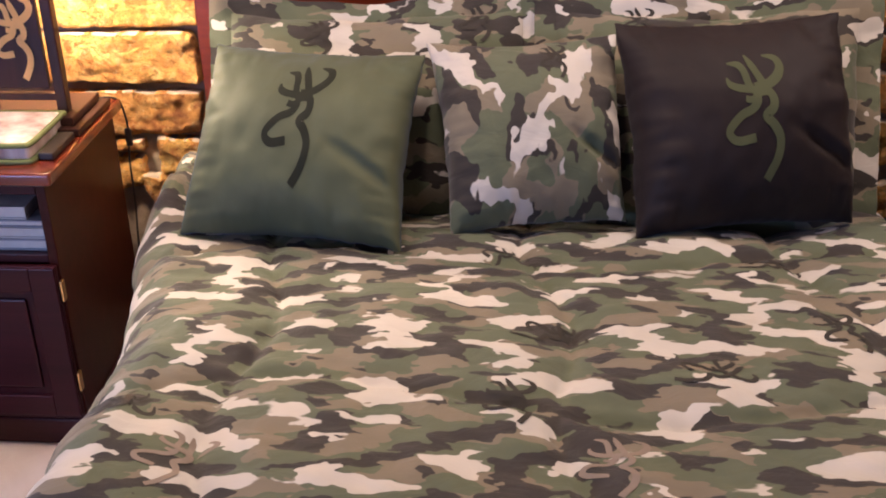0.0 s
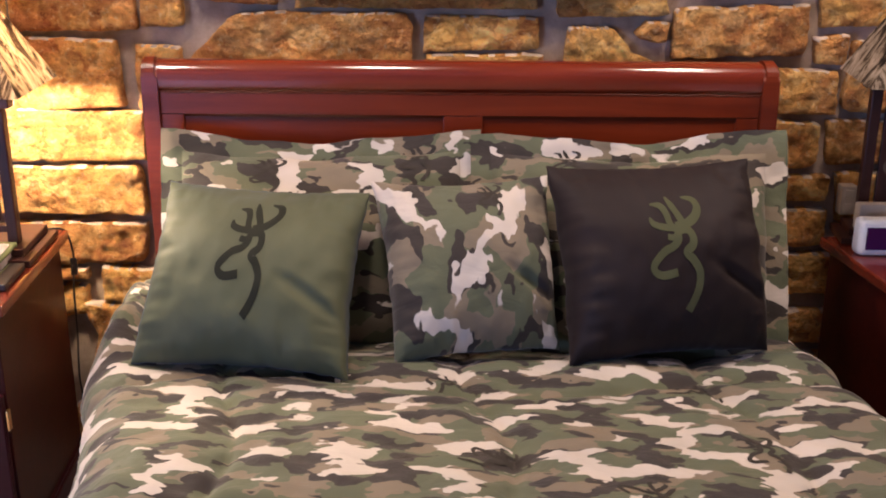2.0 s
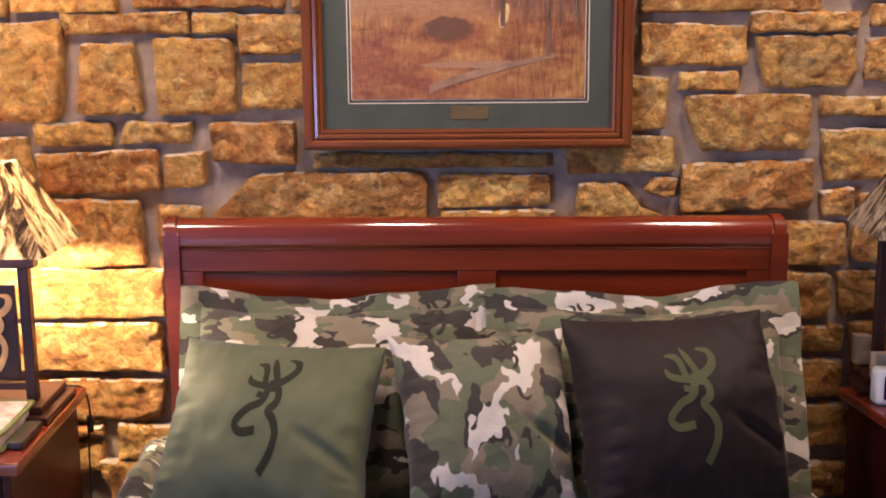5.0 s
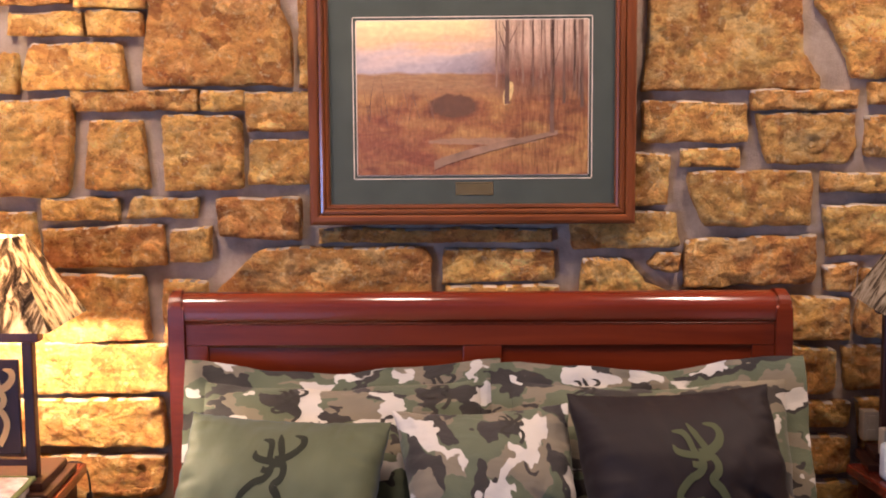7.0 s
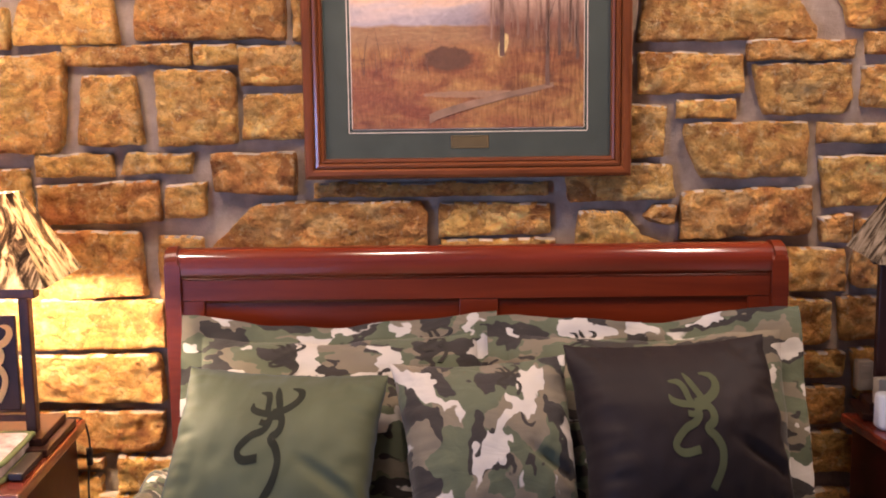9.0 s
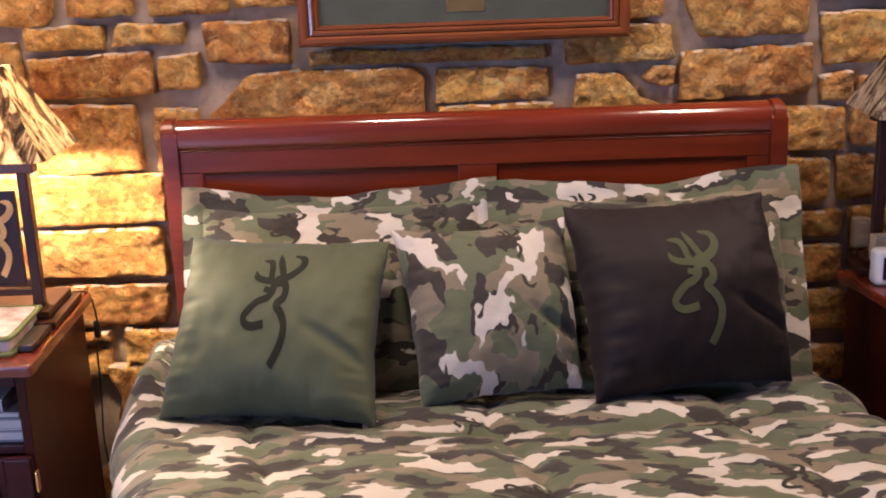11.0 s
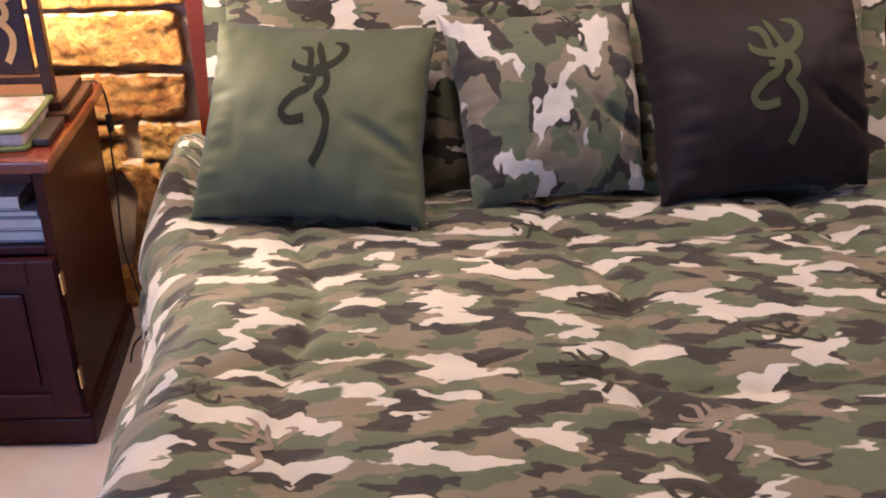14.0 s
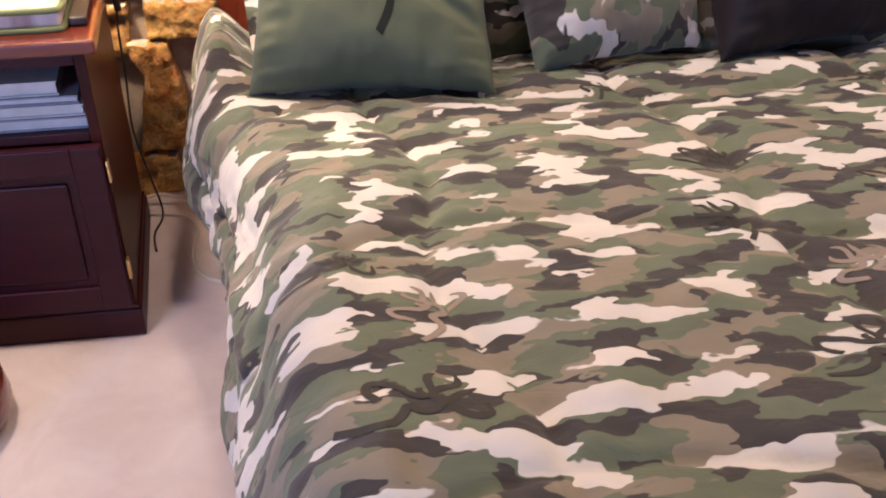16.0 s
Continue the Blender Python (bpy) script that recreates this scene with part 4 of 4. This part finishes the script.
tagged(part("lamp_cord", tube([(-1.02, 2.64, 0.652), (-0.985, 2.672, 0.655), (-0.962, 2.70, 0.635), (-0.958, 2.725, 0.56), (-0.968, 2.73, 0.48), (-0.972, 2.735, 0.36), (-0.978, 2.73, 0.22), (-0.955, 2.71, 0.10), (-0.94, 2.69, 0.012), (-0.96, 2.60, 0.006), (-0.955, 2.52, 0.006)], 0.0026), BLACK_CORD, None, smooth=True), "dark lamp cord hanging behind the nightstand", "cord")
tagged(part("floor_cable", tube([(-1.03, 2.74, 0.008), (-0.95, 2.755, 0.03), (-0.88, 2.735, 0.02), (-0.80, 2.71, 0.01), (-0.72, 2.70, 0.006)], 0.0045), CREAM_CABLE, None, smooth=True), "white power cable on the carpet by the wall", "cable")
tagged(part("floor_cable", tube([(-1.02, 2.70, 0.006), (-0.94, 2.695, 0.006), (-0.885, 2.672, 0.006), (-0.858, 2.60, 0.006), (-0.872, 2.50, 0.006), (-0.860, 2.42, 0.006), (-0.82, 2.37, 0.006), (-0.74, 2.35, 0.006)], 0.0045), CREAM_CABLE, None, smooth=True), "white power cable curling under the bed", "cable")

cord_switch = thing("cord_switch", "small dark inline switch on the lamp cord", "switch")
part("case", box(-0.969, -0.953, 2.722, 2.736, 0.515, 0.560, 0.004), BLACK_CORD, cord_switch)
part("wheel", box(-0.965, -0.957, 2.718, 2.7225, 0.530, 0.545, 0.0015), BLACK_CORD, cord_switch)

# round wooden footstool, of which one edge shows beside the nightstand
stool = thing("footstool", "low round dark wooden footstool on the carpet", "footstool")
bm = bmesh.new()
prof = ((0.0, 0.0), (0.150, 0.0), (0.165, 0.015), (0.178, 0.05), (0.172, 0.09), (0.155, 0.115), (0.0, 0.12))
rings = [[bm.verts.new((-1.382 + r * math.cos(a), 1.95 + r * math.sin(a), z + 0.001)) for a in (2 * math.pi * k / 40 for k in range(40))] for r, z in prof if r > 0]
for r, s in zip(rings, rings[1:]):
    for k in range(40):
        bm.faces.new((r[k], r[(k + 1) % 40], s[(k + 1) % 40], s[k]))
bm.faces.new(rings[0][::-1])
bm.faces.new(rings[-1])
part("drum", bm, MAHOGANY_LIT, stool, smooth=True)


# ---- framed picture ----
def picture():
    pic = thing("framed_picture", "wide oak-framed autumn landscape print with a green mat", "picture")
    X0, X1, Z0, Z1 = -0.404, 0.386, 1.2220, 1.830
    # mitred moulding: how far in from the outer edge, and how far forward
    prof = ((0.0, 2.786), (0.0, 2.757), (0.003, 2.752), (0.010, 2.7495), (0.019, 2.750), (0.0235, 2.7545), (0.0245, 2.7600), (0.027, 2.7555), (0.033, 2.7545), (0.0375, 2.7590), (0.0385, 2.7635), (0.041, 2.7605), (0.046, 2.7620), (0.049, 2.7700), (0.049, 2.786))
    mid = Vector(((X0 + X1) / 2, 0, (Z0 + Z1) / 2))
    ring = ((X0, Z0), (X1, Z0), (X1, Z1), (X0, Z1))
    for k in range(4):
        bm = bmesh.new()
        ends = []
        for cx, cz in (ring[k], ring[(k + 1) % 4]):
            sx, sz = (1 if cx < mid.x else -1), (1 if cz < mid.z else -1)
            ends.append([bm.verts.new((cx + sx * o, y, cz + sz * o)) for o, y in prof])
        n = len(prof)
        for i in range(n):
            bm.faces.new((ends[0][i], ends[0][(i + 1) % n], ends[1][(i + 1) % n], ends[1][i]))
        bm.faces.new(ends[0])
        bm.faces.new(ends[1][::-1])
        part("frame_rail" if k % 2 == 0 else "frame_stile", bm, OAK if k % 2 == 0 else OAK_UPRIGHT, pic, skew=False)
    part("mat_board", box(X0 + 0.048, X1 - 0.048, 2.776, 2.786, Z0 + 0.042, Z1 - 0.042, 0), MAT_GREEN, pic, "dark green mat board", skew=False)
    px0, px1, pz0, pz1 = -0.287, 0.273, 1.3420, 1.713

    def flat(name, x0, x1, z0, z1, y, mat, parent=pic, lab=""):
        bm = bmesh.new()
        lay = bm.loops.layers.uv.new("UVMap")
        vs = [bm.verts.new(c) for c in ((x0, y, z0), (x1, y, z0), (x1, y, z1), (x0, y, z1))]
        f = bm.faces.new(vs)
        for lp, uv in zip(f.loops, ((0, 0), (1, 0), (1, 1), (0, 1))):
            lp[lay].uv = uv
        return part(name, bm, mat, parent, lab, skew=False)
    for k, (o, y) in enumerate(((0.0, 2.7755), (0.008, 2.7745))):
        for a0, a1, b0, b1 in ((px0 - o, px1 + o, pz0 - o - 0.0022, pz0 - o), (px0 - o, px1 + o, pz1 + o, pz1 + o + 0.0022), (px0 - o - 0.0022, px0 - o, pz0 - o, pz1 + o), (px1 + o, px1 + o + 0.0022, pz0 - o, pz1 + o)):
            flat("mat_line", a0, a1, b0, b1, y, CREAM_LINE)
    art = flat("print", px0, px1, pz0, pz1, 2.7740, landscape_paint(), pic, "autumn field and bare woods under an evening sky")
    trunk = plain("painted_trunk", (0.17, 0.090, 0.060), 0.6, 0, 0.4)
    far_trunk = plain("painted_far_trunk", (0.30, 0.175, 0.120), 0.6, 0, 0.4)
    rnd = random.Random(4)
    for x, w, z0, z1 in ((0.078, 0.010, pz1 - 0.20, pz1), (0.187, 0.009, pz0 + 0.10, pz1), (0.052, 0.004, pz1 - 0.16, pz1), (0.115, 0.004, pz1 - 0.15, pz1), (0.14, 0.005, pz1 - 0.16, pz1), (0.16, 0.004, pz1 - 0.14, pz1), (0.215, 0.006, pz1 - 0.2, pz1), (0.24, 0.005, pz1 - 0.17, pz1), (0.258, 0.007, pz1 - 0.21, pz1)) + tuple((rnd.uniform(0.05, 0.27), rnd.uniform(0.0008, 0.0026), pz1 - rnd.uniform(0.09, 0.20), pz1) for _ in range(18)):
        bm = bmesh.new()
        n = 10
        l = [bm.verts.new((x - w * (0.7 - 0.25 * i / n) + 0.002 * noise.noise((x * 50, i * 0.5, 0)), 2.7726, z0 + (z1 - z0) * i / n)) for i in range(n + 1)]
        r = [bm.verts.new((v.co.x + w * (1.2 - 0.4 * i / n), 2.7726, v.co.z)) for i, v in enumerate(l)]
        for i in range(n):
            bm.faces.new((l[i], r[i], r[i + 1], l[i + 1]))
        part("tree_trunk", bm, trunk if w > 0.0045 else far_trunk, art, skew=False)
    for x, z, dx, dz in ((0.078, pz1 - 0.085, -0.022, 0.060), (0.080, pz1 - 0.060, 0.026, 0.050), (0.078, pz1 - 0.035, -0.012, 0.030), (0.187, pz1 - 0.12, 0.020, 0.060), (0.187, pz1 - 0.16, -0.018, 0.045)):
        bm = bmesh.new()
        bm.faces.new([bm.verts.new(c) for c in ((x - 0.002, 2.7727, z), (x + 0.002, 2.7727, z + 0.003), (x + dx + 0.0008, 2.7727, z + dz), (x + dx - 0.0008, 2.7727, z + dz))])
        part("bough", bm, trunk, art, skew=False)
    for k in range(14):
        x, z, hgt = rnd.uniform(px0 + 0.02, -0.10), pz0 + rnd.uniform(0.12, 0.17), rnd.uniform(0.04, 0.10)
        lean = rnd.uniform(-0.02, 0.02)
        bm = bmesh.new()
        bm.faces.new([bm.verts.new(c) for c in ((x, 2.7728, z), (x + 0.0016, 2.7728, z), (x + lean + 0.0006, 2.7728, z + hgt), (x + lean, 2.7728, z + hgt))])
        part("dry_stalk", bm, trunk, art, skew=False)
    log = plain("painted_log", (0.27, 0.16, 0.10), 0.6, 0, 0.4)
    bm = bmesh.new()
    n = 14
    l = [bm.verts.new((-0.10 + 0.30 * i / n, 2.7727, pz0 + 0.012 + 0.085 * (i / n) ** 0.8)) for i in range(n + 1)]
    r = [bm.verts.new((v.co.x, 2.7727, v.co.z + 0.022 - 0.012 * i / n + 0.002 * noise.noise((i * 0.9, 3, 0)))) for i, v in enumerate(l)]
    for i in range(n):
        bm.faces.new((l[i], l[i + 1], r[i + 1], r[i]))
    part("fallen_log", bm, log, art, skew=False)
    flat("name_plate", -0.047, 0.041, 1.295, 1.323, 2.7745, DULL_BRASS, pic, "small engraved brass plate")
    for a0, a1, b0, b1 in ((-0.048, 0.042, 1.2935, 1.295), (-0.048, 0.042, 1.323, 1.3245), (-0.0485, -0.047, 1.294, 1.324), (0.041, 0.0425, 1.294, 1.324)):
        flat("plate_edge", a0, a1, b0, b1, 2.7740, BRASS)
    g = flat("glass", X0 + 0.047, X1 - 0.047, Z0 + 0.043, Z1 - 0.043, 2.7705, GLASS, pic, "clear picture glass")
    g.visible_shadow = False


picture()

# ---- stones of the wall ----
RNG = random.Random(7)
SMEAR = plain("dried_mortar", (0.40, 0.315, 0.235), 0.9, 0, 0.5)


def bend(profile, v):
    """How far a side is drawn in at height v, between the (v, inset) marks."""
    for (v0, a), (v1, b) in zip(profile, profile[1:]):
        if v <= v1:
            return a + (b - a) * (v - v0) / (v1 - v0)
    return profile[-1][1]


STRAIGHT = ((0.0, 0.0), (1.0, 0.0))


def stone(x0, x1, z0, z1, left=STRAIGHT, right=STRAIGHT):
    """One rough block: an uneven outline, worn edges and a broken face."""
    x0, x1, z0, z1 = x0 + 0.004, x1 - 0.004, z0 + 0.004, z1 - 0.004
    w, h = x1 - x0, z1 - z0
    nu, nv = max(8, min(48, int(w / 0.0072))), max(8, min(38, int(h / 0.0072)))
    sd = RNG.uniform(0, 50)
    proud = 2.792 + RNG.uniform(-0.010, 0.006)
    cut = [RNG.choice((0.0, 0.01, 0.03, 0.05, 0.11)) * min(w, h) for _ in range(4)]
    lean = [RNG.uniform(-0.12, 0.12) * min(w, h) for _ in range(4)]
    if left is not STRAIGHT or right is not STRAIGHT:
        lean, cut = [0.0] * 4, [min(c, 0.03 * min(w, h)) for c in cut]

    def at(u, v, d):
        xa, xb = x0 + bend(left, v), x1 - bend(right, v)
        x, z = xa + (xb - xa) * u, z0 + h * v
        x += (lean[0] * (1 - u) + lean[1] * u) * (v - 0.5)
        z += (lean[2] * (1 - v) + lean[3] * v) * (u - 0.5)
        for k, (cu, cv) in enumerate(((0, 0), (1, 0), (1, 1), (0, 1))):
            q = max(0.0, 1 - math.hypot((u - cu) * w, (v - cv) * h) / (cut[k] + 1e-4))
            x += (0.5 - cu) * 2 * q * cut[k] * 0.42
            z += (0.5 - cv) * 2 * q * cut[k] * 0.30
        rim = 1 if (u in (0, 1) or v in (0, 1)) else 0
        e = 0.005 * noise.noise((x * 16 + sd, z * 16, 0.0)) + 0.0025 * noise.noise((x * 60 + sd, z * 60, 0.0))
        x, z = x + e, z + 0.005 * noise.noise((x * 16, z * 16 + sd, 3.0)) + 0.0025 * noise.noise((x * 60, z * 60 + sd, 3.0))
        chip = noise.voronoi((x * 24 + sd, z * 27, sd))[0]
        flake = noise.voronoi((x * 52, z * 60 + sd, sd))[0]
        y = proud - 0.001 + 0.007 * chip[0] - 0.004 * min(0.5, chip[1] - chip[0]) + 0.004 * flake[0] + 0.012 * noise.noise((x * 9 + sd, z * 9, 1.0)) - 0.008 * abs(noise.noise((x * 18, z * 26, sd))) + 0.006 * noise.noise((x * 45, z * 45, sd)) + (0.003 if rim else 0.0)
        return (x, y + d, z)
    bm = bmesh.new()
    g = [[bm.verts.new(at(i / nu, j / nv, 0)) for i in range(nu + 1)] for j in range(nv + 1)]
    for j in range(nv):
        for i in range(nu):
            bm.faces.new((g[j][i], g[j][i + 1], g[j + 1][i + 1], g[j + 1][i]))
    loop = [g[0][i] for i in range(nu)] + [g[j][nu] for j in range(nv)] + [g[nv][i] for i in range(nu, 0, -1)] + [g[j][0] for j in range(nv, 0, -1)]
    cx, cz = (x0 + x1) / 2, (z0 + z1) / 2
    rimv = [bm.verts.new((v.co.x + (0.0032 if v.co.x > cx else -0.0032) * min(1.0, abs(v.co.x - cx) * 2.4 / w), v.co.y + 0.005, v.co.z + (0.0042 if v.co.z > cz else -0.0042) * min(1.0, abs(v.co.z - cz) * 2.4 / h))) for v in loop]
    for k in range(len(loop)):
        e = bm.edges.get((loop[k], loop[(k + 1) % len(loop)]))
        e.smooth = False
    deep = [bm.verts.new((v.co.x, 2.850, v.co.z)) for v in rimv]
    n = len(loop)
    for a, b in ((loop, rimv), (rimv, deep)):
        for k in range(n):
            f = bm.faces.new((a[k], a[(k + 1) % n], b[(k + 1) % n], b[k]))
            # dried mortar smeared along the upper edge
            if nu + nv <= k <= 2 * nu + nv and noise.noise((k * 0.31, sd, 2.0)) > -0.02:
                f.material_index = 1
    ob = part("stone", bm, STONE, wall_north, smooth=True, skew=False)
    ob.data.materials.append(SMEAR)
    return ob


LEFT_UPPER = [
    (-1.238, -0.999, 1.767, 1.85), (-0.977, -0.807, 1.756, 1.853), (-1.152, -0.961, 1.69, 1.747), (-0.953, -0.818, 1.688, 1.748),
    (-1.12, -0.859, 1.557, 1.671), (-1.278, -1.131, 1.55, 1.646), (-0.824, -0.447, 1.564, 1.904), (-0.431, -0.367, 1.555, 1.86),
    (-1.303, -1.003, 1.294, 1.531), (-0.998, -0.685, 1.504, 1.555), (-0.675, -0.569, 1.502, 1.553), (-0.567, -0.385, 1.452, 1.549),
    (-0.971, -0.812, 1.309, 1.481), (-0.774, -0.577, 1.307, 1.493), (-0.563, -0.388, 1.32, 1.43), (-1.084, -0.892, 1.233, 1.289),
    (-0.873, -0.69, 1.238, 1.29), (-0.642, -0.433, 1.186, 1.288), (-1.273, -1.102, 1.118, 1.256), (-1.085, -0.778, 1.116, 1.218),
    (-0.764, -0.661, 1.128, 1.213), (-0.647, -0.109, 1.0, 1.164), (-1.096, -0.827, 0.925, 1.097), (-0.788, -0.67, 0.916, 1.081),
]
MIDDLE = [
    (-0.392, 0.191, 1.174, 1.208), (-0.083, 0.198, 1.075, 1.156), (0.233, 0.498, 1.158, 1.249), (0.252, 0.56, 0.995, 1.134),
    (0.422, 0.509, 1.098, 1.143), (-0.077, 0.212, 0.997, 1.067),
]
RIGHT = [
    (0.404, 0.84, 1.544, 1.794), (0.334, 0.565, 1.816, 1.916), (0.592, 0.903, 1.806, 1.912), (0.826, 1.097, 1.571, 1.856),
    (0.408, 0.667, 1.417, 1.517), (0.673, 0.929, 1.494, 1.542), (0.96, 1.103, 1.505, 1.56), (0.688, 0.929, 1.363, 1.487),
    (0.953, 1.134, 1.375, 1.485), (0.323, 0.476, 1.263, 1.395), (0.503, 0.648, 1.356, 1.403), (0.521, 0.825, 1.211, 1.347),
    (0.517, 0.838, 1.064, 1.183), (0.849, 1.138, 1.292, 1.341), (0.863, 1.142, 1.139, 1.264), (0.862, 0.939, 1.048, 1.116),
    (0.781, 0.928, 0.927, 1.034), (0.947, 1.149, 0.933, 1.103), (0.77, 0.896, 0.791, 0.906), (0.917, 1.141, 0.804, 0.912),
    (0.793, 0.934, 0.704, 0.769), (0.956, 1.16, 0.645, 0.783), (0.782, 0.937, 0.587, 0.682), (0.799, 0.969, 0.455, 0.565),
]
LEFT_LOWER = [
    (-1.335, -0.775, 0.794, 0.925), (-1.328, -0.792, 0.657, 0.779), (-1.161, -0.797, 0.52, 0.632), (-1.073, -0.957, 0.478, 0.507),
    (-1.053, -0.963, 0.374, 0.462), (-0.922, -0.753, 0.417, 0.509), (-0.984, -0.852, 0.131, 0.409), (-1.029, -0.896, 0.008, 0.115),
    (-1.138, -1.047, 0.021, 0.274),
]
placed = LEFT_UPPER + MIDDLE + RIGHT + LEFT_LOWER
SHAPED = {
    (-0.647, -0.109, 1.0, 1.164): (((0, 0.0), (0.35, 0.0), (0.93, 0.10), (1, 0.125)), ((0, 0.0), (0.8, 0.0), (1, 0.015))),
    (0.252, 0.56, 0.995, 1.134): (((0, 0.0), (1, 0.012)), ((0, 0.0), (0.25, 0.03), (0.55, 0.13), (0.95, 0.18), (1, 0.19))),
    (0.404, 0.84, 1.544, 1.794): (((0, 0.0), (0.55, 0.018), (1, 0.016)), ((0, 0.0), (0.12, 0.0), (0.36, 0.045), (1, 0.05))),
    (0.826, 1.097, 1.571, 1.856): (((0, 0.085), (0.15, 0.075), (0.5, 0.03), (0.62, 0.0), (1, 0.0)), STRAIGHT),
    (0.521, 0.825, 1.211, 1.347): (((0, 0.045), (0.2, 0.03), (0.8, 0.0), (1, 0.0)), ((0, 0.0), (1, 0.0))),
    (-0.824, -0.447, 1.564, 1.904): (((0, 0.0), (0.5, 0.02), (1, 0.035)), ((0, 0.0), (0.38, 0.0), (0.55, 0.03), (1, 0.035))),
    (0.422, 0.509, 1.098, 1.143): (((0, 0.04), (0.4, 0.0), (1, 0.03)), ((0, 0.01), (1, 0.0))),
    (0.688, 0.929, 1.363, 1.487): (((0, 0.03), (0.35, 0.012), (1, 0.0)), ((0, 0.02), (0.3, 0.0), (1, 0.0))),
    (-1.12, -0.859, 1.557, 1.671): (((0, 0.0), (0.3, 0.0), (1, 0.03)), ((0, 0.0), (0.35, 0.005), (1, 0.012))),
    (-0.971, -0.812, 1.309, 1.481): (((0, 0.0), (0.6, 0.008), (1, 0.022)), ((0, 0.0), (1, 0.012))),
    (-0.873, -0.69, 1.238, 1.29): (((0, 0.0), (0.6, 0.01), (1, 0.02)), ((0, 0.006), (0.7, 0.0), (1, 0.0))),
    (-0.984, -0.852, 0.131, 0.409): (((0, 0.0), (0.4, 0.02), (0.7, 0.035), (1, 0.0)), ((0, 0.02), (0.5, 0.0), (1, 0.03))),
}
for s in placed:
    stone(*s, *SHAPED.get(s, ()))

# the rest of the wall, in rough courses round the stones above
taken = list(placed)
taken.append((-0.70, 0.72, 0.0, 1.0))
taken.append((-0.37, 0.36, 1.25, 1.80))
z = 0.02
while z < 2.40:
    h = RNG.choice((0.09, 0.12, 0.15, 0.19))
    x = -2.6 + RNG.uniform(0, 0.1)
    while x < 2.58:
        w = RNG.uniform(0.14, 0.36)
        s = (x, min(x + w, 2.59), z, min(z + h, 2.43))
        if all(s[1] < a + 0.004 or s[0] > b - 0.004 or s[3] < c + 0.004 or s[2] > d - 0.004 for a, b, c, d in taken):
            stone(*s)
            taken.append(s)
            x += w + RNG.uniform(0.022, 0.034)
        else:
            x += 0.03
    z += h + RNG.uniform(0.022, 0.032)
